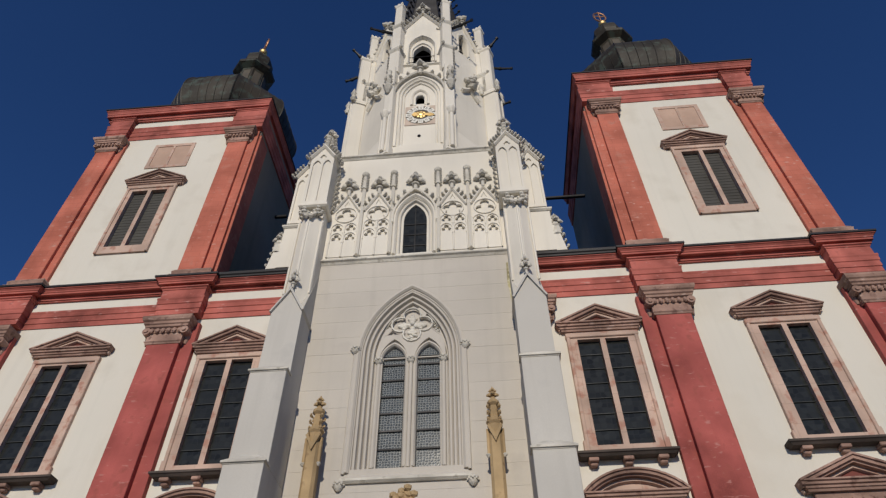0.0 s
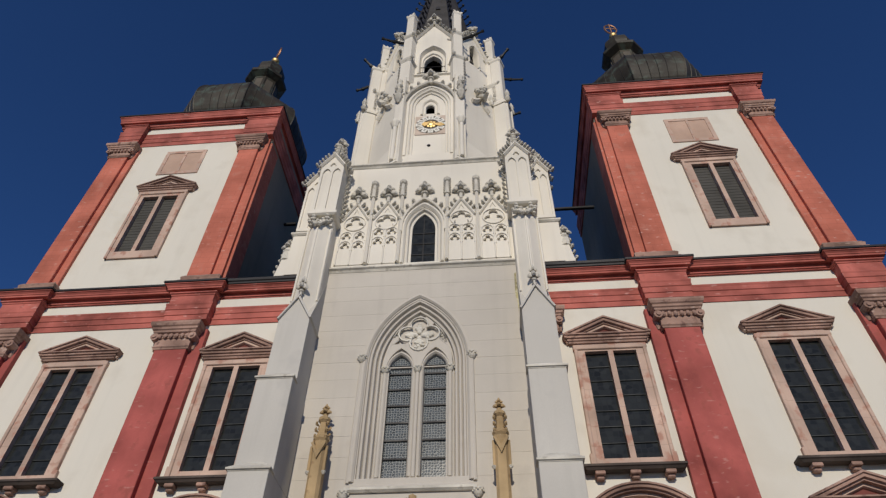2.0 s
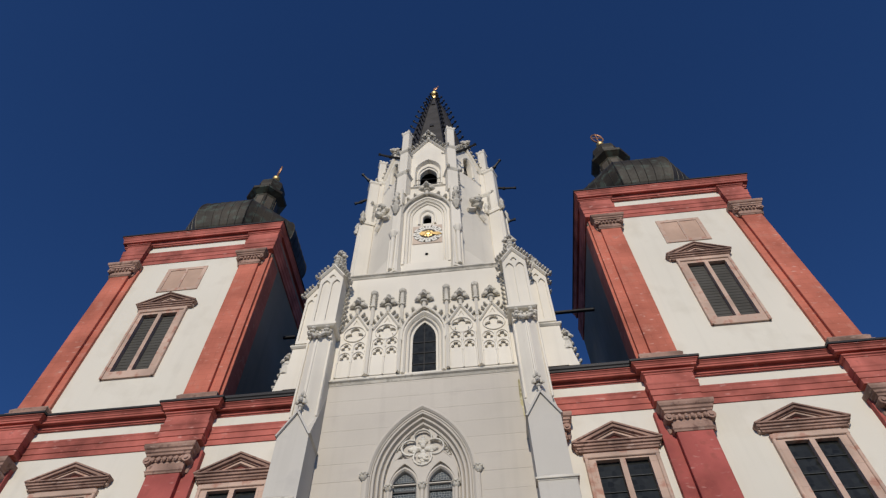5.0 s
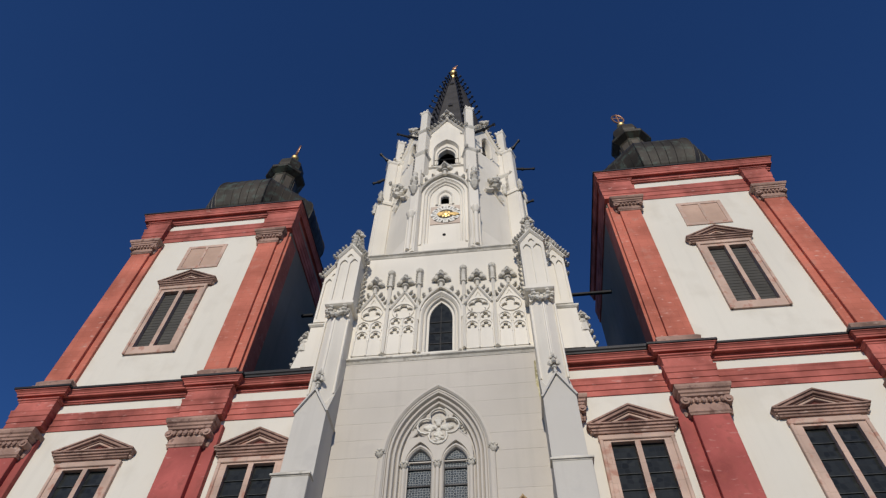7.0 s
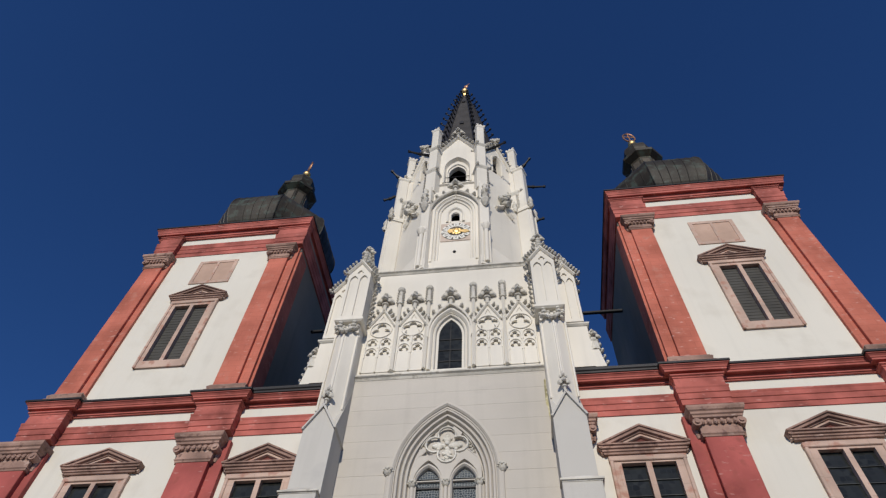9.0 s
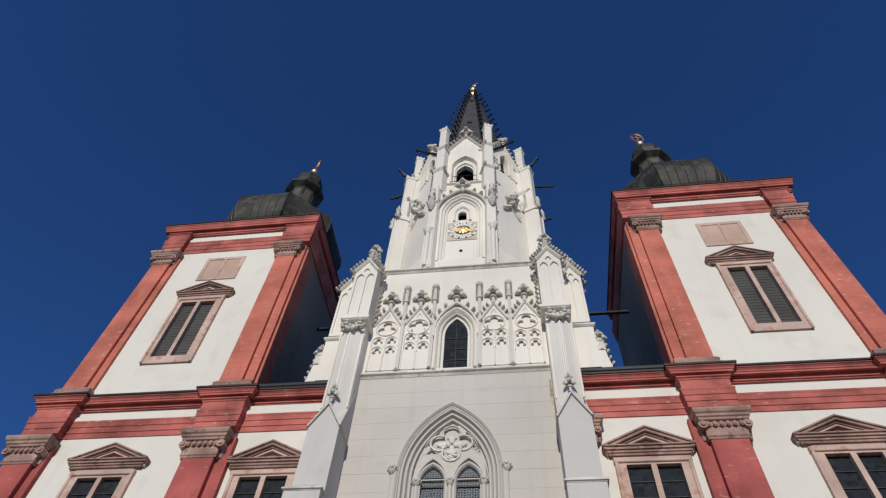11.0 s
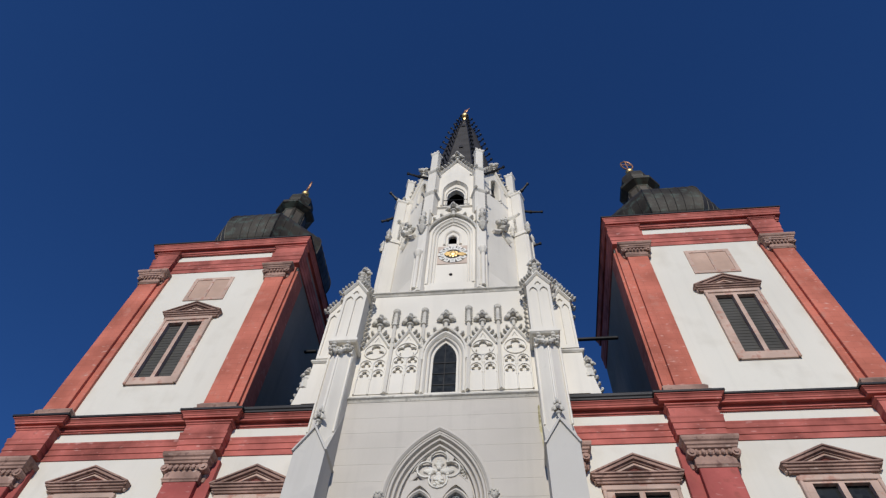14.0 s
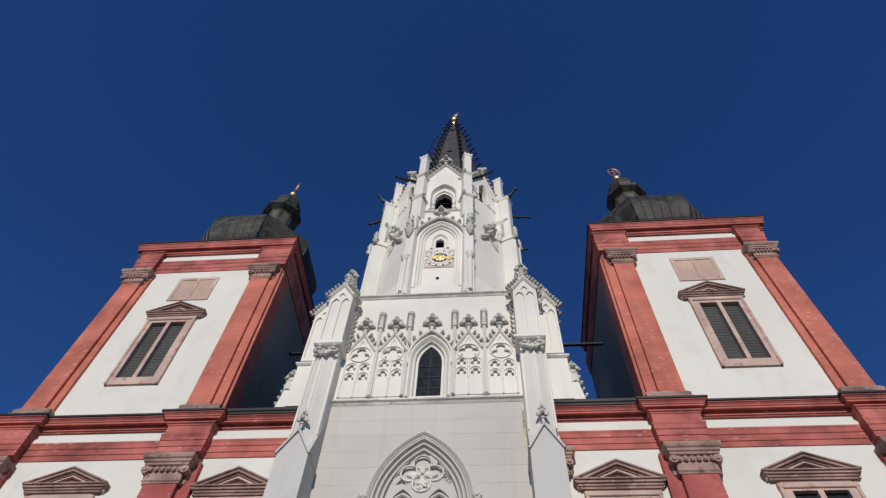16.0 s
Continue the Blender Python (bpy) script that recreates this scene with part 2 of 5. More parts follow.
def prism(bm, plan, z0, z1, top=None):
    """An upright prism on a plan; top: a second plan to taper to."""
    a = [bm.verts.new((x, y, z0)) for x, y in plan]
    b = [bm.verts.new((x, y, z1)) for x, y in (top or plan)]
    n = len(a)
    for k in range(n):
        bm.faces.new((a[k], a[(k + 1) % n], b[(k + 1) % n], b[k]))
    bm.faces.new(a)
    bm.faces.new(b)


def blob(bm, c, r, sub=1):
    g = bmesh.ops.create_icosphere(bm, subdivisions=sub, radius=1.0)
    rr = r if isinstance(r, (tuple, list)) else (r, r, r)
    for v in g["verts"]:
        v.co = Vector((c[0] + v.co.x * rr[0], c[1] + v.co.y * rr[1], c[2] + v.co.z * rr[2]))


def rod(bm, a, b, r0, r1=None, sides=6):
    a, b = Vector(a), Vector(b)
    q = (b - a).to_track_quat("Z", "Y")
    r1 = r0 if r1 is None else r1
    lo = [bm.verts.new(a + q @ Vector((r0 * math.cos(2 * math.pi * k / sides), r0 * math.sin(2 * math.pi * k / sides), 0))) for k in range(sides)]
    hi = [bm.verts.new(b + q @ Vector((r1 * math.cos(2 * math.pi * k / sides), r1 * math.sin(2 * math.pi * k / sides), 0))) for k in range(sides)]
    for k in range(sides):
        bm.faces.new((lo[k], lo[(k + 1) % sides], hi[(k + 1) % sides], hi[k]))
    bm.faces.new(lo)
    bm.faces.new(hi)


def arch(w, z0, zs, za, cx=0.0, n=9):
    """A pointed-arch outline: half width w, foot z0, spring zs, apex za, from lower left round to lower right."""
    h = za - zs
    r = (w * w + h * h) / (2 * w)
    a1 = math.atan2(h, r - w)
    left = [(cx + (r - w) - r * math.cos(a1 * k / n), zs + r * math.sin(a1 * k / n)) for k in range(n + 1)]
    right = [(2 * cx - x, z) for x, z in reversed(left[:-1])]
    pts = left + right
    return [(cx - w, z0)] + pts + [(cx + w, z0)] if z0 < zs - 1e-6 else pts


def foil(cx, cz, R, lobes, turn=90.0, n=7, deep=0.5):
    """A foiled opening: round lobes about a centre."""
    out = []
    r = R * deep
    d = R - r
    q = math.pi / lobes
    t = d * math.cos(q) + math.sqrt(max(1e-6, r * r - (d * math.sin(q)) ** 2))
    half = math.atan2(t * math.sin(q), t * math.cos(q) - d)
    for k in range(lobes):
        a = radians(turn) + 2 * math.pi * k / lobes
        ox, oz = cx + d * math.cos(a), cz + d * math.sin(a)
        for j in range(n):
            b = a - half + 2 * half * j / n
            out.append((ox + r * math.cos(b), oz + r * math.sin(b)))
    return out


def thing(name, label, category, group="", at=(0, 0, 0), kind=""):
    e = new(name)
    e.location = at
    return tagged(e, label, category, group, kind)


FLAT = lambda x, z, y: (x, y, z)          # path in (x, z), depth y
PLAN = lambda x, y, z: (x, y, z)          # path in (x, y), height z


# ---------- ground ----------
bm = B()
box(bm, -2500, 2500, -2500, 2500, -0.4, 0)
tagged(part("ground", bm, PAVING), "pale granite paving of the church square", "ground", kind="structure")
# added wall out of view: limits low sky and bounce on the facade
bm = B()
box(bm, -140, 140, -72, -70, 0, 9)
tagged(part("wall_square", bm, LOWER), "plain unseen wall added behind the camera to shape the light", "wall", kind="structure")


# ---------- baroque side towers and bays ----------
def rect(u0, u1, z0, z1):
    return [(u0, z0), (u1, z0), (u1, z1), (u0, z1)]


def mid(s):
    """Depth mapping for a side: u is the distance from the church's axis."""
    return lambda u, z, y: (s * u, y, z)


def pilaster(s, parent, u0, u1, s0, s1, depth, z0, z1, mat, label):
    """Main shaft with a lower strip behind one side of it."""
    bm = B()
    box(bm, s * u0, s * u1, -depth, 0.02, z0, z1, 0.025)
    p = part("pilaster", bm, mat, parent, label)
    bm = B()
    box(bm, s * s0, s * s1, -depth * 0.5, 0.02, z0, z1 + 1.4, 0.02)
    part("pilaster_strip", bm, mat, p)
    return p


def capital(s, parent, u0, u1, depth, z0, z1, name="capital"):
    """Stone capital: necking, egg row, stepped abacus."""
    h = z1 - z0
    at = lambda u, y, z: (s * u, y, z)
    bm = B()
    path = [(u0, 0.0), (u0, -depth), (u1, -depth), (u1, 0.0)]
    prof = [(-0.2, z0), (0.03, z0), (0.05, z0 + 0.05 * h), (0.10, z0 + 0.09 * h), (0.04, z0 + 0.14 * h), (0.04, z0 + 0.42 * h),
            (0.08, z0 + 0.44 * h), (0.10, z0 + 0.58 * h), (0.22, z0 + 0.62 * h), (0.24, z0 + 0.69 * h), (0.30, z0 + 0.72 * h), (0.31, z0 + 0.80 * h),
            (0.38, z0 + 0.84 * h), (0.42, z0 + 0.92 * h), (0.42, z1), (-0.2, z1)]
    sweep(bm, path, prof, at)
    c = part(name, bm, BROWN, parent, "weathered brown sandstone capital")
    bm = B()
    n = 6
    for k in range(n):
        blob(bm, (s * (u0 + (u1 - u0) * (k + 0.5) / n), -depth - 0.14, z0 + 0.5 * h), ((u1 - u0) / n * 0.42, 0.09, 0.11 * h))
    part("egg_moulding", bm, BROWN, c)
    for e, d in ((u0 - 0.10, -1), (u1 + 0.10, 1)):
        bm = B()
        rod(bm, (s * e, 0.05, z0 + 0.47 * h), (s * e, -depth - 0.20, z0 + 0.47 * h), 0.14 * h, sides=12)
        rod(bm, (s * e, -depth - 0.19, z0 + 0.47 * h), (s * e, -depth - 0.26, z0 + 0.47 * h), 0.07 * h, sides=8)
        rod(bm, (s * (e + d * 0.05), -depth * 0.5, z0 + 0.40 * h), (s * (e + d * 0.02), -depth * 0.5, z0 + 0.08 * h), 0.10 * h, 0.05 * h, sides=8)
        part("volute", bm, BROWN, c)
    return c


def entablature(s, parent, path, zs, reach, crown, mat_band, blocks=()):
    """Architrave and cornice in red, with a white frieze between them: zs = foot, frieze foot, frieze top, cornice top."""
    a, b, c, d = zs
    at = lambda u, y, z: (s * u, y, z)
    bm = B()
    h = b - a
    sweep(bm, path, [(-0.3, a), (0.05, a), (0.05, a + 0.28 * h), (0.09, a + 0.3 * h), (0.09, a + 0.6 * h), (0.13, a + 0.63 * h), (0.14, a + 0.84 * h),
                     (0.17, a + 0.92 * h), (0.17, b - 0.015), (-0.3, b - 0.015)], at)
    part("architrave", bm, mat_band, parent, "red limewashed architrave with stepped fascias")
    bm = B()
    sweep(bm, path[1:-1] if len(path) > 4 else path, [(-0.3, b - 0.02), (0.06, b - 0.02), (0.06, c + 0.02), (-0.3, c + 0.02)], at)
    part("frieze", bm, WHITE, parent, "plain white frieze")
    for u0, u1, y in blocks:
        bm = B()
        box(bm, s * u0, s * u1, y, 0.3, b - 0.017, c + 0.017, 0.01)
        part("frieze_block", bm, mat_band, parent)
        bm = B()
        sweep(bm, [(u0, 0.1), (u0, y), (u1, y), (u1, 0.1)], [(-0.05, c - 0.09), (0.03, c - 0.09), (0.05, c - 0.02), (0.12, c + 0.02), (0.12, c + 0.09), (-0.05, c + 0.12)], at)
        part("block_moulding", bm, mat_band, parent)
    path = crown or path
    bm = B()
    g = d - c
    sweep(bm, path, [(-0.58, c), (0.09, c), (0.09, c + 0.10 * g), (0.16, c + 0.11 * g), (0.16, c + 0.22 * g), (0.08, c + 0.26 * g), (0.10, c + 0.40 * g),
                     (0.14, c + 0.50 * g), (0.70 * reach, c + 0.45 * g), (0.70 * reach, c + 0.64 * g), (0.76 * reach, c + 0.645 * g), (0.80 * reach, c + 0.76 * g),
                     (0.93 * reach, c + 0.88 * g), (0.93 * reach, c + 0.90 * g), (reach, c + 0.905 * g), (reach, d), (-0.58, d + 0.1)], at)
    part("cornice", bm, mat_band, parent, "projecting red moulded cornice")
    bm = B()
    sweep(bm, path, [(-0.3, d + 0.104), (reach + 0.06, d + 0.006), (reach + 0.06, d + 0.12), (-0.3, d + 0.23)], at)
    part("cornice_flashing", bm, METALSHEET, parent, "dark sheet metal flashing")


def pediment(s, parent, u0, u1, z0, z1, depth=0.46, round_top=False, name="pediment"):
    """Window pediment: bed mould, raking cornices, recessed field."""
    c = (u0 + u1) / 2
    at = lambda u, y, z: (s * u, y, z)
    eh = (z1 - z0) * 0.30
    e = 0.30
    bm = B()
    sweep(bm, [(u0 + e, 0.0), (u0 + e, -depth + e), (u1 - e, -depth + e), (u1 - e, 0.0)],
          [(-0.1, z0), (0.03, z0), (0.05, z0 + 0.2 * eh), (0.11, z0 + 0.27 * eh), (0.11, z0 + 0.48 * eh), (0.19, z0 + 0.55 * eh), (0.20, z0 + 0.78 * eh),
           (e - 0.02, z0 + 0.84 * eh), (e - 0.02, z0 + eh), (-0.1, z0 + eh)], at)
    p = part(name, bm, BROWN, parent, "weathered brown sandstone pediment")
    zb = z0 + eh
    if round_top:
        w, h = (u1 - u0) / 2, z1 - zb
        r = (w * w + h * h) / (2 * h)
        a = math.asin(w / r)
        line = [(c + r * math.sin(-a + 2 * a * k / 14), z1 - r + r * math.cos(a * (1 - k / 7))) for k in range(15)]
    else:
        line = [(u0, zb), (c, z1), (u1, zb)]
    t = (z1 - zb) * 0.30
    bm = B()
    sweep(bm, line, [(0.0, 0.02), (0.0, -depth), (t * 0.28, -depth), (t * 0.34, -depth + 0.07), (t * 0.72, -depth + 0.09), (t * 0.80, -depth + 0.20), (t, -depth + 0.22), (t, 0.02)], mid(s))
    part("raking_cornice", bm, BROWN, p)
    bm = B()
    sweep(bm, line, [(t + 0.003, 0.02), (t + 0.003, -0.17), (t * 1.42, -0.19), (t * 1.55, -0.10), (t * 1.55, 0.02)], mid(s))
    part("inner_moulding", bm, PINK, p)
    # triangular fields get the recess shade in their colour
    bm = B()
    plate(bm, [(c + (x - c) * 0.72, zb + (z - zb) * 0.62) for x, z in line], [], -0.035, 0.02, mid(s))
    part("pediment_field", bm, PINK if round_top else SHADERED, p)
    return p


def window(s, parent, g, f, ped, sill, rows, name, frieze=None, louvre=False, round_top=False):
    """Twin-light window. g: glass u0, u1, z0, z1; f: frame outline; ped and sill: extents."""
    u0, u1, z0, z1 = g
    c = (u0 + u1) / 2
    w = B()
    plate(w, rect(*f), [rect(u0, c - 0.12, z0, z1), rect(c + 0.12, u1, z0, z1)], -0.12, 0.30, mid(s))
    win = part(name, w, PINK, parent, "pinkish sandstone window surround with two tall lights")
    bm = B()
    for a, b in ((f[0] - 0.06, f[0] + 0.1), (f[1] - 0.1, f[1] + 0.06)):
        box(bm, s * a, s * b, -0.19, 0.1, f[2], f[3] + 0.02, 0.03)
    box(bm, s * (f[0] - 0.09), s * (f[1] + 0.09), -0.2, 0.1, f[3] - 0.14, f[3] + 0.12, 0.03)
    if not louvre:
        box(bm, s * (f[0] - 0.14), s * (f[0] + 0.1), -0.18, 0.1, f[2], f[2] + 0.5, 0.03)
        box(bm, s * (f[1] - 0.1), s * (f[1] + 0.14), -0.18, 0.1, f[2], f[2] + 0.5, 0.03)
    part("window_frame", bm, PINK, win)
    bm = B()
    box(bm, s * (c - 0.09), s * (c + 0.09), -0.1, 0.2, z0, z1, 0.025)
    part("mullion", bm, PINK, win)
    for a, b in ((u0, c - 0.12), (c + 0.12, u1)):
        for k in range(rows):
            za, zb = z0 + (z1 - z0) * k / rows, z0 + (z1 - z0) * (k + 1) / rows
            bm = B()
            if louvre:
                x0, x1 = s * (a + 0.03), s * (b - 0.03)
                vs = [bm.verts.new(p) for p in ((x0, 0.125, za - 0.02), (x1, 0.125, za - 0.02), (x1, 0.155, za - 0.02), (x0, 0.155, za - 0.02),
                                                (x0, 0.145, zb), (x1, 0.145, zb), (x1, 0.18, zb), (x0, 0.18, zb))]
                for q in ((0, 1, 5, 4), (3, 2, 6, 7), (0, 1, 2, 3), (4, 5, 6, 7), (0, 3, 7, 4), (1, 2, 6, 5)):
                    bm.faces.new([vs[i] for i in q])
                part("slat", bm, LOUVRE, win)
            else:
                lean = random.uniform(0.02, 0.06)
                x0, x1 = s * (a + 0.02), s * (b - 0.02)
                vs = [bm.verts.new(p) for p in ((x0, 0.08, za), (x1, 0.08, za), (x1, 0.11, za), (x0, 0.11, za),
                                                (x0, 0.08 + lean, zb), (x1, 0.08 + lean, zb), (x1, 0.11, zb), (x0, 0.11, zb))]
                for q in ((0, 1, 5, 4), (3, 2, 6, 7), (0, 1, 2, 3), (4, 5, 6, 7), (0, 3, 7, 4), (1, 2, 6, 5)):
                    bm.faces.new([vs[i] for i in q])
                part("pane", bm, DIMGLASS, win)
                if k:
                    bm = B()
                    box(bm, s * a, s * b, 0.055, 0.085, za - 0.013, za + 0.013)
                    part("glazing_bar", bm, BAR, win)
    if frieze:
        bm = B()
        box(bm, s * (f[0] + 0.1), s * (f[1] - 0.1), -0.1, 0.05, f[3], frieze, 0.02)
        part("window_frieze", bm, PINK, win)
    if ped:
        pediment(s, win, *ped, round_top=round_top)
    if sill:
        a, b, z = sill
        bm = B()
        sweep(bm, [(a, 0.0), (a, -0.35), (b, -0.35), (b, 0.0)],
              [(-0.3, z - 0.16), (0.08, z - 0.16), (0.16, z - 0.08), (0.22, z - 0.05), (0.22, z + 0.04), (-0.3, z + 0.1)], lambda u, y, zz: (s * u, y, zz))
        part("sill", bm, SILL, win, "dark weathered stone sill")
        for k in (0.12, 0.5, 0.88):
            u = a + (b - a) * k
            bm = B()
            box(bm, s * (u - 0.2), s * (u + 0.2), -0.42, 0.02, z - 0.32, z - 0.16, 0.03)
            box(bm, s * (u - 0.15), s * (u + 0.15), -0.28, 0.02, z - 0.46, z - 0.3, 0.04)
            part("bracket", bm, BROWN, win)
    return win


def glide(pts, n):
    """A smooth profile through the given (radius, height) pairs, n steps between each two."""
    out = []
    for k in range(len(pts) - 1):
        p0, p1, p2, p3 = pts[max(0, k - 1)], pts[k], pts[k + 1], pts[min(len(pts) - 1, k + 2)]
        for j in range(n):
            u = j / n
            out.append(tuple(0.5 * (2 * b + (c - a) * u + (2 * a - 5 * b + 4 * c - d) * u * u + (3 * b - a - 3 * c + d) * u ** 3) for a, b, c, d in zip(p0, p1, p2, p3)))
    return out + [pts[-1]]


def side_tower(s):
    cx, cy = s * 16.7, 5.55
    tw = thing("side_tower", "white baroque side tower with red pilasters and dark copper onion dome", "church tower", "side towers", (cx, cy, 0))
    # body: front wall with the openings, plain flanks and back
    U0, U1, DEEP = 11.1, 22.2, 11.1
    bm = B()
    plate(bm, rect(U0 + 0.12, U1, 0, 40.7), [rect(15.7, 18.4, 13.8, 19.5), rect(15.8, 18.5, 27.4, 32.75)], 0.0, 0.6, mid(s))
    part("front_wall", bm, WHITE, tw, "white plastered wall")
    # flanks and back take the plaster darkened for their shaded sides
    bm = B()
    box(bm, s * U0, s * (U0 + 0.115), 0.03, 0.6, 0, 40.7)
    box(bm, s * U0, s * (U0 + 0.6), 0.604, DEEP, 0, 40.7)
    part("inner_wall", bm, SHADEWALL, tw, "plastered flank wall, its shade held in the grey")
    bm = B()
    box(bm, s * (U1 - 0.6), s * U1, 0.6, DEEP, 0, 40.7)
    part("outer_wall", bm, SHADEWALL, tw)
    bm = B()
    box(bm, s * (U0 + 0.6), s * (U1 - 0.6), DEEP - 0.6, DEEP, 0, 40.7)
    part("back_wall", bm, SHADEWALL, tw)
    for z in (12.0, 24.0, 39.0):
        bm = B()
        box(bm, s * (U0 + 0.6), s * (U1 - 0.6), 0.9, DEEP - 0.6, z, z + 0.4)
        part("inner_floor", bm, DARK, tw)
    # black sheet behind the windows, painted stand-in for the unlit room
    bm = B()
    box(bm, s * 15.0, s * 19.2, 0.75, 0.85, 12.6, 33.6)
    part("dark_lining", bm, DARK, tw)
    # lower order
    pilaster(s, tw, 11.35, 12.95, 10.75, 11.35, 0.55, 0.0, 19.97, MARBLE, "tall crimson pilaster shaft")
    pilaster(s, tw, 20.75, 22.3, 20.35, 20.75, 0.55, 0.0, 19.97, MARBLE, "tall crimson pilaster shaft")
    for a, b in ((11.3, 13.0), (20.7, 22.35)):
        capital(s, tw, a, b, 0.55, 19.95, 21.42)
        bm = B()
        box(bm, s * a, s * b, -0.52, 0.1, 21.42, 21.81)
        part("impost_block", bm, BAND, tw)
    entablature(s, tw, [(10.95, DEEP), (10.95, -0.5), (13.1, -0.5), (13.1, 0.0), (20.5, 0.0), (20.5, -0.5), (22.45, -0.5), (22.45, DEEP)],
                (21.8, 22.86, 23.48, 24.1), 0.56,
                [(10.95, DEEP), (10.95, -0.34), (13.1, -0.34), (13.1, -0.08), (20.5, -0.08), (20.5, -0.34), (22.45, -0.34), (22.45, DEEP)], BAND,
                ((10.87, 13.18, -0.6), (20.42, 22.53, -0.6)))
    # upper order
    for a, b, c, d in ((11.7, 13.02, 11.15, 11.7), (20.92, 22.25, 20.5, 20.92)):
        pilaster(s, tw, a, b, c, d, 0.38, 24.7, 36.87, RED, "brick-red limewashed pilaster shaft")
        capital(s, tw, a - 0.04, b + 0.04, 0.38, 36.85, 38.12)
        bm = B()
        box(bm, s * (a - 0.04), s * (b + 0.04), -0.36, 0.1, 38.12, 38.51)
        part("impost_block", bm, BAND, tw)
        bm = B()
        sweep(bm, [(min(a, c) - 0.02, 0.0), (min(a, c) - 0.02, -0.4), (b + 0.03, -0.4), (b + 0.03, 0.0)],
              [(-0.2, 24.1), (0.22, 24.1), (0.22, 24.58), (0.12, 24.66), (0.16, 24.85), (0.03, 25.05), (-0.2, 25.05)], lambda u, y, z: (s * u, y, z))
        part("pilaster_base", bm, BROWN, tw, "weathered brown sandstone base block")
    entablature(s, tw, [(11.05, DEEP), (11.05, -0.36), (13.1, -0.36), (13.1, 0.0), (20.85, 0.0), (20.85, -0.36), (22.3, -0.36), (22.3, DEEP)],
                (38.5, 39.85, 40.6, 41.75), 0.5,
                [(11.33, DEEP), (11.33, -0.12), (22.7, -0.12), (22.7, DEEP)], BAND, ((10.97, 13.18, -0.45), (20.77, 22.38, -0.45)))
    bm = B()
    box(bm, s * 11.0, s * 11.2, 0.022, 1.3, 24.7, 38.0, 0.02)
    part("corner_strip", bm, RED, tw)
    # windows
    window(s, tw, (16.0, 18.28, 27.6, 32.6), (15.55, 18.62, 27.05, 32.95), (14.95, 18.95, 33.0, 34.4), None, 20, "upper_window", 33.05, louvre=True)
    window(s, tw, (15.85, 18.15, 13.9, 19.35), (15.42, 18.6, 13.6, 19.6), (14.85, 19.05, 19.85, 21.15), (15.05, 18.85, 13.5), 7, "lower_window", 19.95)
    pediment(s, tw, 14.6, 19.2, 11.55, 12.9, 0.6, name="portal_pediment")
    bm = B()
    box(bm, s * 15.1, s * 18.7, -0.2, 0.02, 10.2, 11.6, 0.03)
    pn = part("carved_panel", bm, BROWN, tw, "carved brown stone panel below the pediment")
    for k in range(9):
        bm = B()
        u = 15.35 + 0.385 * k
        blob(bm, (s * u, -0.24, 11.0 + 0.16 * math.sin(k * 1.9)), (0.19, 0.1, 0.2), 2)
        blob(bm, (s * (u + 0.13), -0.22, 10.72 + 0.1 * math.cos(k * 2.3)), (0.12, 0.09, 0.14))
        blob(bm, (s * (u - 0.1), -0.22, 11.28), (0.1, 0.08, 0.1))
        part("carved_scroll", bm, BROWN, pn)
    # blind stone panel
    bm = B()
    plate(bm, rect(15.55, 18.4, 35.05, 37.65), [rect(15.8, 16.9, 35.3, 37.4), rect(17.05, 18.15, 35.3, 37.4)], -0.06, 0.02, mid(s))
    pn = part("blind_window", bm, PINK, tw, "flat pink stone blind window")
    for a, b in ((15.8, 16.9), (17.05, 18.15)):
        bm = B()
        box(bm, s * a, s * b, -0.022, 0.02, 35.3, 37.4)
        part("panel", bm, PANEL, pn)
    bm = B()
    box(bm, s * 11.1, s * 22.4, -0.5, DEEP, 41.87, 41.98)
    part("tower_roof", bm, METALSHEET, tw, "flat dark metal roof under the dome")
    # dome
    cx = s * 17.15
    bm = B()
    R = 1 / math.cos(math.pi / 8)
    prof = [(4.6, 41.9), (4.1, 42.1), (3.8, 42.7), (4.0, 43.7), (4.7, 44.8), (5.06, 45.9), (5.14, 46.8), (5.02, 47.7), (4.62, 48.6), (3.98, 49.25), (3.15, 49.8), (2.3, 50.6), (1.6, 51.3), (1.4, 52.0)]
    prof = glide(prof, 3)
    lathe(bm, [(r * R, z) for r, z in prof], 8, cx, cy, math.pi / 8)
    dome = part("dome", bm, COPPER, tw, "bulging octagonal dome of dark patinated copper", smooth=False)
    for k in range(8):
        a0 = math.pi / 8 + k * math.pi / 4
        for j in range(6):
            f = j / 6
            bm = B()
            prev = None
            for r, z in prof:
                p0 = Vector((cx + r * R * math.cos(a0), cy + r * R * math.sin(a0), z))
                p1 = Vector((cx + r * R * math.cos(a0 + math.pi / 4), cy + r * R * math.sin(a0 + math.pi / 4), z))
                p = p0.lerp(p1, f)
                if prev:
                    rod(bm, prev, p, 0.06 if j == 0 else 0.032, sides=4)
                prev = p
            part("seam", bm, COPPER, dome)
    # lantern
    bm = B()
    lathe(bm, [(1.6, 51.9), (1.6, 52.2), (1.35, 52.3), (1.35, 56.0), (1.5, 56.1), (1.95, 56.4), (2.0, 56.7), (1.5, 57.0)], 8, cx, cy, math.pi / 8)
    lan = part("lantern", bm, COPPER, tw, "octagonal copper lantern")
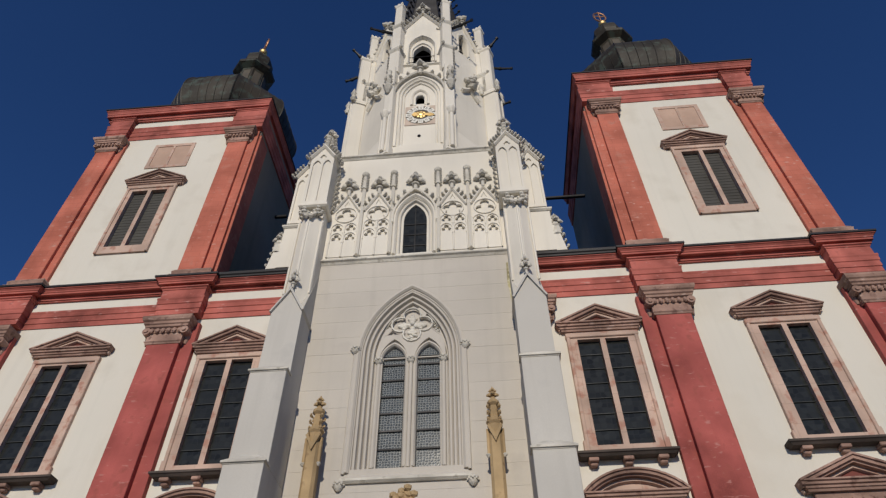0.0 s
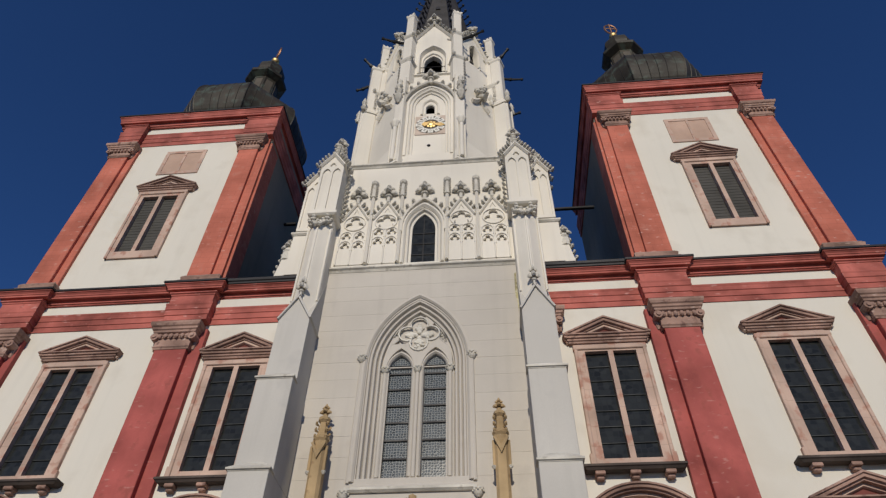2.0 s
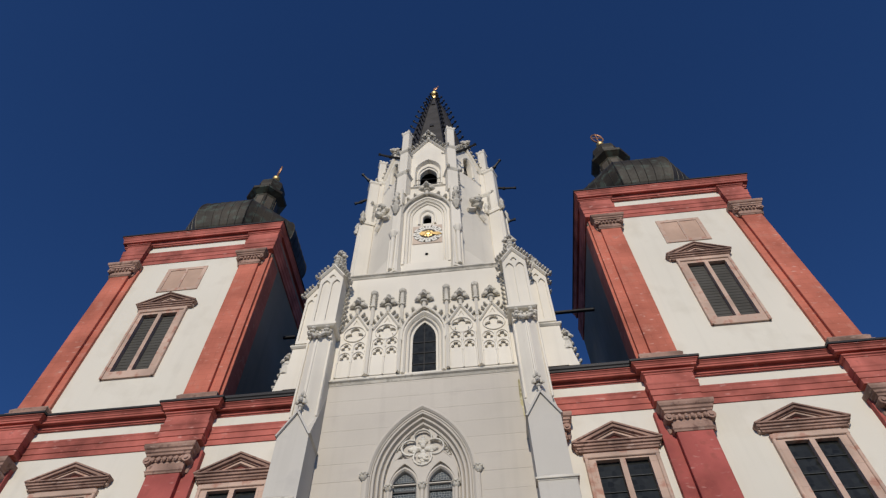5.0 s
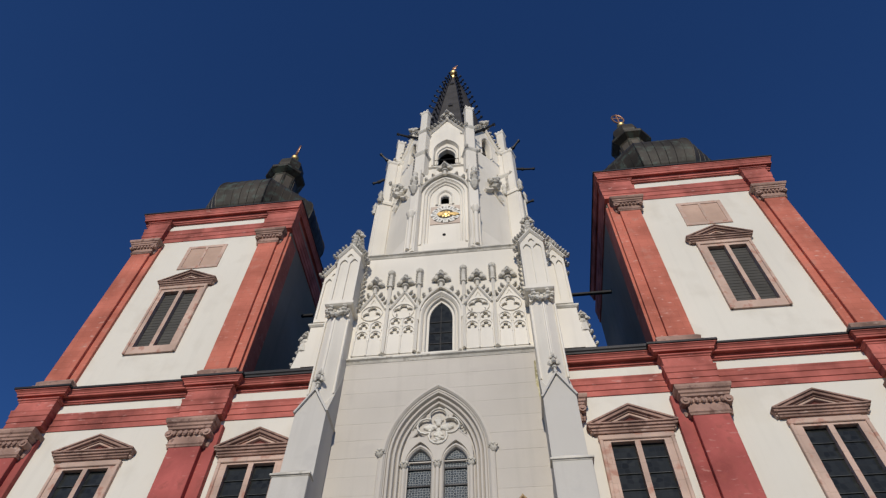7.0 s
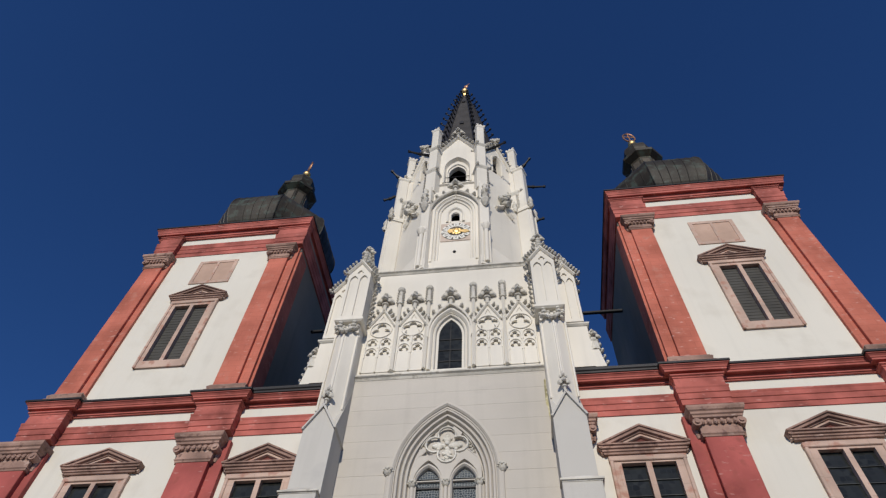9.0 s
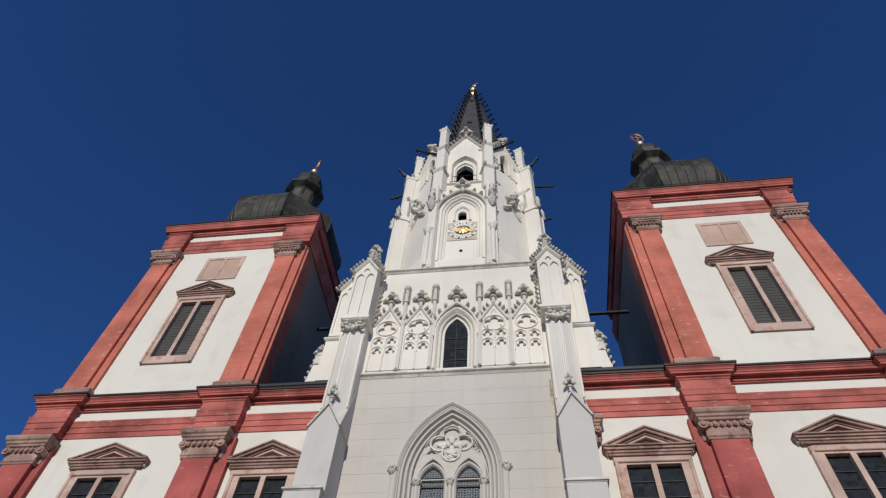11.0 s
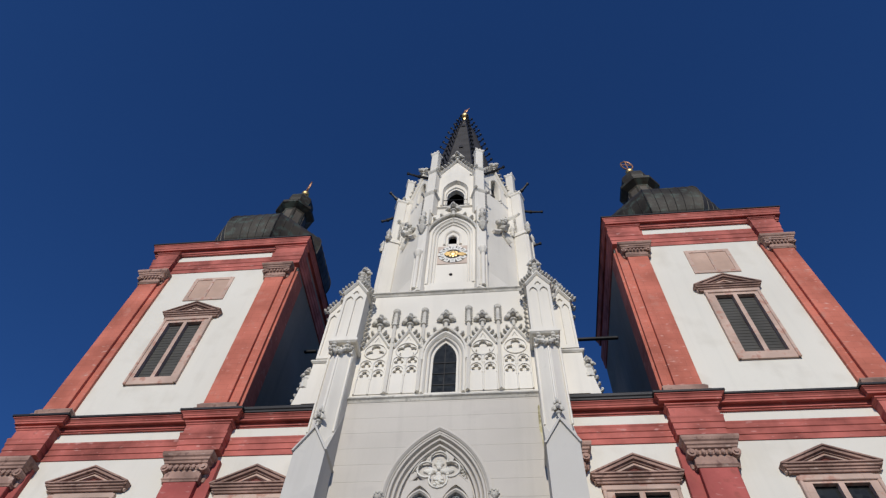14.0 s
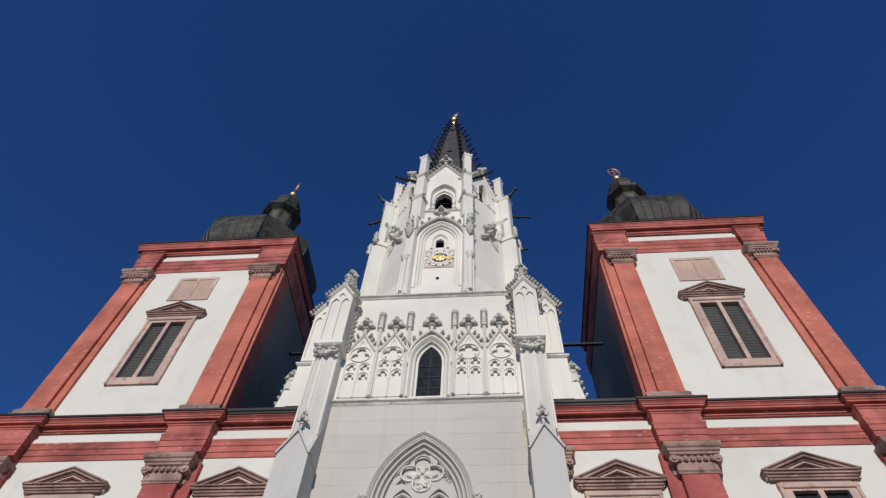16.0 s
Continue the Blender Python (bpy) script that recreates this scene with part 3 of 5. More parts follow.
    for k in range(8):
        a = k * math.pi / 4
        bm = B()
        box(bm, -0.33, 0.33, -0.03, 0.03, 0, 2.9, 0.01)
        bmesh.ops.transform(bm, matrix=Matrix.Translation((cx + 1.26 * math.sin(a), cy - 1.26 * math.cos(a), 52.7)) @ Matrix.Rotation(a, 4, "Z"), verts=bm.verts)
        part("panel", bm, LANTERNPANEL, lan)
    bm = B()
    lathe(bm, [*glide([(1.15, 56.9), (1.1, 57.2), (1.38, 57.8), (1.46, 58.4), (1.32, 59.1), (0.95, 59.7), (0.5, 60.2), (0.22, 60.6), (0.16, 60.9)], 2)], 8, cx, cy, math.pi / 8)
    part("small_onion", bm, COPPER, lan)
    bm = B()
    blob(bm, (cx, cy, 61.25), 0.42, 3)
    part("ball", bm, GOLD, lan, "gilded ball", smooth=True)
    bm = B()
    turn = Matrix.Translation((cx, cy, 0)) @ Matrix.Rotation(radians(-50 if s < 0 else 8), 4, "Z")
    rod(bm, turn @ Vector((0, 0, 61.5)), turn @ Vector((0, 0, 63.95)), 0.07)
    rod(bm, turn @ Vector((-0.6, 0, 63.0)), turn @ Vector((0.6, 0, 63.0)), 0.06)
    ring = [turn @ Vector((0.6 * math.cos(k * math.pi / 10), 0, 62.85 + 0.95 * math.sin(k * math.pi / 10))) for k in range(20)]
    for a, b in zip(ring, ring[1:] + ring[:1]):
        rod(bm, a, b, 0.09, sides=5)
    part("cross", bm, REDGOLD, lan, "tarnished gilt cross in a ring")
    # iron tie and flood box on the inner flank
    bm = B()
    box(bm, s * (5.8 if s > 0 else 10.2), s * 11.1, 5.2, 5.42, 35.3, 35.5, 0.03)
    part("iron_tie", bm, IRON, tw, "black iron tie beam")
    return tw


def bay(s):
    by = thing("facade_bay", "white plastered bay between side tower and central tower", "facade", "facade bays", (s * 8.5, 5, 0))
    bm = B()
    plate(bm, rect(5.6, 11.1, 0, 24.0), [rect(7.45, 10.1, 13.8, 19.3)], 0.004, 0.6, mid(s))
    part("wall", bm, WHITE, by, "white plastered wall")
    # black sheet in place of the unlit room behind the window
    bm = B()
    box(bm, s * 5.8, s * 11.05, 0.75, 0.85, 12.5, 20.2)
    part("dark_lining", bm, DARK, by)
    entablature(s, by, [(6.1, 0.0), (10.9, 0.0)], (21.8, 22.86, 23.48, 24.08), 0.56, None, BAND)
    bm = B()
    box(bm, s * 6.0, s * 11.05, -0.68, 11.0, 24.2, 24.46, 0.05)
    part("gutter", bm, METALSHEET, by, "dark sheet metal gutter and roof edge")
    bm = B()
    box(bm, s * 5.9, s * 6.5, -0.3, 0.02, 0, 20.3, 0.02)
    part("half_pilaster", bm, MARBLE, by, "narrow half pilaster beside the tower buttress")
    capital(s, by, 5.9, 6.55, 0.3, 20.2, 21.5)
    window(s, by, (7.62, 9.93, 13.88, 19.12), (7.2, 10.35, 13.6, 19.35), (6.7, 10.75, 19.55, 20.95), (6.9, 10.45, 13.42), 7, "lower_window", 19.65)
    pediment(s, by, 6.65, 10.65, 11.45, 12.7, 0.6, True, "portal_pediment")
    bm = B()
    box(bm, s * 7.0, s * 10.3, -0.15, 0.02, 10.0, 11.5, 0.03)
    part("carved_panel", bm, BROWN, by, "brown stone panel below the pediment")
    return by


for side in (-1, 1):
    side_tower(side)
    bay(side)


# ---------- carved ornament, shared by all gothic members ----------
def mesh_of(name, bm, mat):
    bmesh.ops.remove_doubles(bm, verts=bm.verts, dist=1e-4)
    bmesh.ops.recalc_face_normals(bm, faces=bm.faces)
    me = bpy.data.meshes.new(name)
    bm.to_mesh(me)
    bm.free()
    me.materials.append(mat)
    return me


def crocket_mesh(mat):
    """A curling leaf that springs from an edge along +x and rolls back at its tip."""
    bm = B()
    line = [(-0.06, -0.08), (0.06, -0.02), (0.17, 0.05), (0.25, 0.15), (0.25, 0.24), (0.18, 0.27)]
    wide = [0.05, 0.09, 0.13, 0.14, 0.10, 0.04]
    thick = [0.06, 0.06, 0.05, 0.055, 0.06, 0.03]
    rows = []
    for (x, z), w, t in zip(line, wide, thick):
        rows.append([bm.verts.new(p) for p in ((x, -w, z - 0.02), (x + t * 0.6, 0, z - t), (x, w, z - 0.02), (x - t * 0.4, w * 0.5, z + t), (x - t * 0.1, 0, z + t * 0.5), (x - t * 0.4, -w * 0.5, z + t))])
    for p, q in zip(rows, rows[1:]):
        for k in range(6):
            bm.faces.new((p[k], p[(k + 1) % 6], q[(k + 1) % 6], q[k]))
    bm.faces.new(rows[0])
    bm.faces.new(rows[-1])
    for e in (-1, 1):
        rod(bm, (0.10, e * 0.06, 0.0), (0.22, e * 0.17, 0.04), 0.06, 0.025, 5)
    blob(bm, (0.2, 0, 0.2), (0.1, 0.12, 0.1))
    return mesh_of("crocket", bm, mat)


def finial_mesh(mat):
    """Cross flower one unit high: stem, ring, four drooping leaves and a bud."""
    bm = B()
    prof = [(0.075, -0.1, 0), (0.07, 0.20, 0), (0.13, 0.23, 0), (0.14, 0.28, 0), (0.07, 0.32, 0), (0.08, 0.42, 0), (0.22, 0.36, 0.3), (0.29, 0.40, 0.35), (0.29, 0.50, 0.3),
            (0.22, 0.57, 0.35), (0.10, 0.62, 0), (0.09, 0.68, 0), (0.17, 0.67, 0.3), (0.20, 0.73, 0.3), (0.13, 0.82, 0.2), (0.07, 0.90, 0), (0.02, 1.0, 0)]
    n = 16
    rows = []
    for r, z, lobe in prof:
        rows.append([bm.verts.new((r * (1 + lobe * (math.cos(8 * math.pi * k / n) - 0.25)) * math.cos(2 * math.pi * k / n),
                                   r * (1 + lobe * (math.cos(8 * math.pi * k / n) - 0.25)) * math.sin(2 * math.pi * k / n),
                                   z - 0.06 * lobe * max(0, math.cos(8 * math.pi * k / n)))) for k in range(n)])
    for p, q in zip(rows, rows[1:]):
        for k in range(n):
            bm.faces.new((p[k], p[(k + 1) % n], q[(k + 1) % n], q[k]))
    bm.faces.new(rows[0])
    bm.faces.new(rows[-1])
    return mesh_of("finial", bm, mat)


def knob_mesh(mat):
    """A bent stalk with a round bud, for the spire's ribs."""
    bm = B()
    rod(bm, (-0.1, 0, -0.06), (0.2, 0, 0.0), 0.06, 0.05, 5)
    rod(bm, (0.2, 0, 0.0), (0.32, 0, 0.12), 0.05, 0.05, 5)
    blob(bm, (0.34, 0, 0.19), (0.11, 0.11, 0.12))
    return mesh_of("crocket", bm, mat)


CROCKET, CROCKET_OCHRE, CROCKET_IRON = crocket_mesh(CARVED), crocket_mesh(OCHRE), knob_mesh(IRON)
FINIAL, FINIAL_OCHRE = finial_mesh(CARVED), finial_mesh(OCHRE)


def put(name, me, at, size, turn, parent, tilt=0.0, grow=1.0):
    return share(name, me, Matrix.Translation(at) @ Matrix.Rotation(turn, 4, "Z") @ Matrix.Rotation(tilt, 4, "Y") @ Matrix.Diagonal((size, size, size * grow, 1)), parent)


def crockets_along(parent, a, b, n, out, size=1.0, me=None, ends=True):
    """Leaves spaced along an edge from a to b, curling towards out (x, y)."""
    a, b = Vector(a), Vector(b)
    turn = math.atan2(out[1], out[0])
    for k in range(n):
        put("crocket", me or CROCKET, a.lerp(b, (k + 0.6) / n), size * random.uniform(0.9, 1.1), turn + random.uniform(-0.1, 0.1), parent)


def head_corbel(name, at, r, parent):
    """Rounded carved stop, kept plain."""
    bm = B()
    lathe(bm, [(0.75 * r, at[2] + 0.9 * r), (1.1 * r, at[2] + 0.8 * r), (1.1 * r, at[2] + 0.55 * r), (0.9 * r, at[2] + 0.35 * r), (0.95 * r, at[2]), (0.75 * r, at[2] - 0.45 * r), (0.35 * r, at[2] - 0.9 * r)], 10, at[0], at[1])
    for k in range(5):
        a = math.pi + k * math.pi / 4
        blob(bm, (at[0] + r * math.cos(a), at[1] + r * math.sin(a), at[2] + 0.3 * r), 0.28 * r)
    return part(name, bm, CARVED, parent)


# ---------- central gothic tower ----------
YC = 4.2                                   # axis of the central tower
WF = -1.0                                  # face of its front wall
tower = thing("gothic_tower", "tall white gothic central tower with tracery, pinnacles and dark spire", "church tower", "", (0, YC, 0))
bm = B()
plate(bm, rect(-5.9, 5.9, 0, 24.3), [arch(2.2, 12.9, 18.3, 22.0)], WF, WF + 0.9)
lower = part("lower_wall", bm, LOWER, tower, "pale grey wall of smooth dressed stone")
# courses of facing stone, laid with open joints round the great window


def window_half(z):
    """Half width of the great window's outer moulding at height z; None above it."""
    if z < 12.35 or z > 22.25:
        return None
    if z < 18.3:
        return 2.38
    w, h = 2.38, 3.95
    r = (w * w + h * h) / (2 * w)
    return max(0.0, math.sqrt(max(0.0, r * r - (z - 18.3) ** 2)) - (r - w))


z = 0.02
while z < 24.1:
    z1 = min(z + 0.92, 24.14)
    zs = [z + (z1 - 0.007 - z) * q / 3 for q in range(4)]
    ws = [window_half(q) for q in zs]
    proud = WF - random.uniform(0.006, 0.012)
    if any(w is None for w in ws) or max(ws) < 0.1:
        runs = [rect(-4.84, 4.84, zs[0], zs[-1])]
    else:
        runs = [[(e * 4.84, zs[0])] + [(e * w, q) for w, q in zip(ws, zs)] + [(e * 4.84, zs[-1])] for e in (-1, 1)]
    for run in runs:
        bm = B()
        plate(bm, run, [], proud, WF + 0.02)
        part("stone_course", bm, LOWER, lower)
    z = z1
PANELS = (-3.87, -2.1, 2.1, 3.87)
bm = B()
plate(bm, rect(-5.9, 5.9, 24.3, 33.2), [arch(0.98, 24.6, 27.3, 29.0)] + [rect(c - 0.74, c + 0.74, 24.75, 28.4) for c in PANELS], WF, WF + 0.9)
part("gallery_wall", bm, GOTHIC, tower, "cream limewashed wall with blind tracery")
for x0, x1, y0, y1 in ((-5.9, -5.0, WF + 0.9, 9.6), (5.0, 5.9, WF + 0.9, 9.6), (-5.0, 5.0, 8.7, 9.6)):
    bm = B()
    box(bm, x0, x1, y0, y1, 0, 33.2)
    part("side_wall", bm, GOTHIC, tower)
# black sheet for the shade inside the tower
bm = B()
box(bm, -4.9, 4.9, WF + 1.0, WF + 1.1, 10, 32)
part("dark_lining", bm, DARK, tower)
bm = B()
box(bm, -5.9, 5.9, WF - 0.02, 9.6, 33.2, 33.36)
part("octagon_floor", bm, GOTHIC, tower)


def string_course(z, x, big=1.0):
    bm = B()
    sweep(bm, [(-x, WF), (x, WF)], [(-0.1, z - 0.22 * big), (0.03, z - 0.22 * big), (0.10, z - 0.1), (0.2 * big, z - 0.04), (0.2 * big, z + 0.05), (0.0, z + 0.2), (-0.1, z + 0.2)], PLAN)
    return part("string_course", bm, CARVED, tower, "weathered moulded string course")


string_course(24.26, 4.85)
string_course(33.13, 4.9)

# great window: moulded orders, tracery, two glazed lights
bm = B()
sweep(bm, arch(2.25, 12.75, 18.3, 22.1, n=12),
      [(-0.20, WF + 0.02), (-0.20, WF - 0.10), (-0.08, WF - 0.13), (0.0, WF - 0.05), (0.04, WF + 0.10), (0.10, WF + 0.02), (0.18, WF + 0.04), (0.22, WF + 0.24),
       (0.28, WF + 0.15), (0.36, WF + 0.17), (0.40, WF + 0.38), (0.46, WF + 0.29), (0.54, WF + 0.31), (0.58, WF + 0.50), (0.66, WF + 0.50), (0.66, WF + 0.80), (-0.20, WF + 0.80)], FLAT)
great = part("great_window", bm, LOWER, tower, "tall pointed window with moulded stone orders and two leaded lights")
LX, LW = 0.80, 0.54
bm = B()
plate(bm, arch(1.62, 12.9, 18.3, 21.2), [arch(LW, 13.15, 18.2, 19.05, -LX), arch(LW, 13.15, 18.2, 19.05, LX)], WF + 0.5, WF + 0.66)
part("tracery_plate", bm, LOWER, great)
head = arch(1.58, 18.4, 18.4, 21.42) + [p for cx in (LX, -LX) for p in reversed(arch(LW + 0.10, 18.2, 18.2, 19.35, cx))]


def mouchette(e):
    """Curved dagger between the quatrefoil and the outer arch."""
    inner = [(0.62, 20.62), (0.82, 20.38), (0.93, 20.08), (0.98, 19.86), (1.20, 19.62)]
    outer = [(1.33, 19.58), (1.26, 19.92), (1.10, 20.30), (0.88, 20.62), (0.70, 20.80)]
    return [(e * x, z) for x, z in inner + outer]


bm = B()
plate(bm, head, [foil(0, 20.15, 0.88, 4, 90, 8, 0.43), mouchette(-1), mouchette(1)], WF + 0.34, WF + 0.504)
part("tracery_plate", bm, LOWER, great)
bm = B()
plate(bm, arch(1.58, 18.4, 18.4, 21.42), [arch(LW, 18.35, 18.35, 19.05, -LX), arch(LW, 18.35, 18.35, 19.05, LX)], WF + 0.485, WF + 0.60)
part("tracery_ground", bm, LOWER, great)
bm = B()
sweep(bm, foil(0, 20.15, 0.97, 4, 90, 8, 0.43), [(-0.05, WF + 0.34), (-0.03, WF + 0.27), (0.03, WF + 0.27), (0.06, WF + 0.36)], FLAT, closed=True)
part("foil_moulding", bm, CARVED, great)
for a in range(4):
    # a pointed leaf in each lobe, and a bud at the lowest one
    bm = B()
    ca, sa = math.cos(a * math.pi / 2), math.sin(a * math.pi / 2)
    for d, r in ((0.18, 0.13), (0.34, 0.17), (0.50, 0.14), (0.62, 0.09)):
        blob(bm, (d * ca, WF + 0.45, 20.15 + d * sa), (r, 0.09, r), 2)
    for e in (-1, 1):
        blob(bm, (0.40 * ca - e * 0.15 * sa, WF + 0.45, 20.15 + 0.40 * sa + e * 0.15 * ca), (0.10, 0.07, 0.10))
    part("carved_leaf", bm, CARVED, great)
bm = B()
for k in range(9):
    q = k * 2.4
    blob(bm, (0.075 * math.sqrt(k) * math.cos(q), WF + 0.38, 19.42 + 0.09 * math.sqrt(k) * math.sin(q)), (0.1, 0.10, 0.09))
part("carved_boss", bm, CARVED, great)
for e in (-1, 1):
    bm = B()
    for x, z in ((0.82, 20.50), (0.93, 20.38), (1.0, 20.22), (1.07, 20.06), (1.10, 19.9), (1.19, 19.76)):
        blob(bm, (e * x, WF + 0.46, z), (0.085, 0.08, 0.075))
        blob(bm, (e * (x + 0.07), WF + 0.45, z + 0.07), 0.05)
    part("carved_leaf", bm, CARVED, great)
    bm = B()
    rod(bm, (e * 0.95, WF + 0.36, 19.86), (e * 1.36, WF + 0.36, 19.42), 0.05, 0.03, 6)
    part("cusp", bm, LOWER, great)
for cx in (-LX, LX):
    bm = B()
    sweep(bm, arch(LW + 0.02, 13.15, 18.2, 19.08, cx), [(-0.12, WF + 0.5), (-0.12, WF + 0.40), (-0.03, WF + 0.36), (0.03, WF + 0.44), (0.05, WF + 0.6), (-0.02, WF + 0.6)], FLAT)
    part("light_moulding", bm, LOWER, great)
    n = 6
    for k in range(n):
        z0, z1 = 13.15 + 0.82 * k, 13.15 + 0.82 * (k + 1)
        lean = random.uniform(0.03, 0.042)
        bm = B()
        plate(bm, rect(cx - LW, cx + LW, z0 + 0.02, z1 - 0.02), [], WF + 0.60, WF + 0.63)
        for v in bm.verts:
            v.co.y += lean * (v.co.z - z0)
        part("pane", bm, LEADED, great)
        bm = B()
        box(bm, cx - LW, cx + LW, WF + 0.56, WF + 0.6, z1 - 0.035, z1 + 0.035)
        part("saddle_bar", bm, IRON, great)
        for e in (cx - LW, cx + LW - 0.05):
            bm = B()
            box(bm, e, e + 0.05, WF + 0.565, WF + 0.6, z0, z1)
            part("came", bm, IRON, great)
    bm = B()
    plate(bm, arch(LW, 18.07, 18.2, 19.05, cx), [], WF + 0.60, WF + 0.63)
    part("pane", bm, LEADED, great)
for x in (-1.47, 0.0, 1.47):
    bm = B()
    rod(bm, (x, WF + 0.40, 13.1), (x, WF + 0.40, 18.1), 0.085, sides=10)
    rod(bm, (x - 0.13, WF + 0.46, 13.1), (x - 0.13, WF + 0.46, 18.1), 0.05, sides=8)
    rod(bm, (x + 0.13, WF + 0.46, 13.1), (x + 0.13, WF + 0.46, 18.1), 0.05, sides=8)
    part("mullion_shaft", bm, LOWER, great)
    head_corbel("leaf_capital", (x, WF + 0.40, 18.15), 0.19, great)
for s in (-1, 1):
    bm = B()
    rod(bm, (s * 2.48, WF - 0.05, 12.7), (s * 2.48, WF - 0.05, 18.3), 0.075, sides=8)
    part("jamb_shaft", bm, LOWER, great)
    head_corbel("leaf_capital", (s * 2.48, WF - 0.08, 18.5), 0.2, great)
    head_corbel("corbel", (s * 2.58, WF - 0.08, 12.2), 0.2, great)
bm = B()
vs = [bm.verts.new(p) for p in ((-2.4, WF - 0.16, 12.5), (2.4, WF - 0.16, 12.5), (1.62, WF + 0.56, 13.17), (-1.62, WF + 0.56, 13.17),
                                (-2.4, WF + 0.3, 12.3), (2.4, WF + 0.3, 12.3))]
for q in ((0, 1, 2, 3), (0, 1, 5, 4), (0, 3, 4), (1, 2, 5), (2, 3, 4, 5)):
    bm.faces.new([vs[i] for i in q])
part("window_sill", bm, LOWER, great)
bm = B()
sweep(bm, [(-2.55, WF), (2.55, WF)], [(-0.05, 12.3), (0.1, 12.3), (0.2, 12.38), (0.2, 12.48), (-0.05, 12.56)], PLAN)
part("sill_moulding", bm, CARVED, great)

# gallery window
bm = B()
sweep(bm, arch(1.0, 24.55, 27.3, 29.1, n=10),
      [(-0.16, WF + 0.02), (-0.16, WF - 0.10), (-0.05, WF - 0.14), (0.03, WF - 0.04), (0.07, WF + 0.08), (0.14, WF + 0.02), (0.20, WF + 0.06), (0.24, WF + 0.22), (0.36, WF + 0.24), (0.38, WF + 0.42), (-0.16, WF + 0.42)], FLAT)
gal = part("gallery_window", bm, GOTHIC, tower, "small pointed window with moulded jambs")
for a, b in ((-0.66, -0.02), (0.02, 0.66)):
    for k in range(4):
        bm = B()
        z0 = 24.6 + 0.82 * k
        z1 = z0 + 0.79
        if k < 3:
            plate(bm, rect(a, b, z0, z1), [], WF + 0.3, WF + 0.33)
        else:
            full = arch(0.66, z0, 27.35, 28.55)
            side = [p for p in full if a - 1e-6 <= p[0] <= b + 1e-6]
            plate(bm, side + [(b, 28.52), (b, z0)] if a < 0 else [(a, 28.52)] + side + [(a, z0)], [], WF + 0.3, WF + 0.33)
        part("pane", bm, DIMGLASS, gal)
for k in range(1, 4):
    bm = B()
    box(bm, -0.66, 0.66, WF + 0.26, WF + 0.3, 24.57 + 0.82 * k, 24.62 + 0.82 * k)
    part("saddle_bar", bm, IRON, gal)
bm = B()
box(bm, -0.025, 0.025, WF + 0.265, WF + 0.3, 24.6, 28.4)
part("came", bm, IRON, gal)
bm = B()
sweep(bm, arch(1.16, 26.9, 27.3, 29.55, n=10), [(0.0, WF + 0.02), (0.0, WF - 0.18), (-0.10, WF - 0.22), (-0.16, WF - 0.1), (-0.16, WF + 0.02)], FLAT)
part("hood_mould", bm, GOTHIC, gal)
hood = arch(1.22, 27.2, 27.3, 29.65, n=5)
for i in (2, 3, 4, 5, 7, 8, 9, 10):
    x, z = hood[min(i, len(hood) - 1)]
    put("crocket", CROCKET, (x, WF - 0.12, z), 1.1, 0 if x > 0 else math.pi, gal)
put("finial", FINIAL, (0, WF - 0.14, 29.6), 1.6, 0, gal)


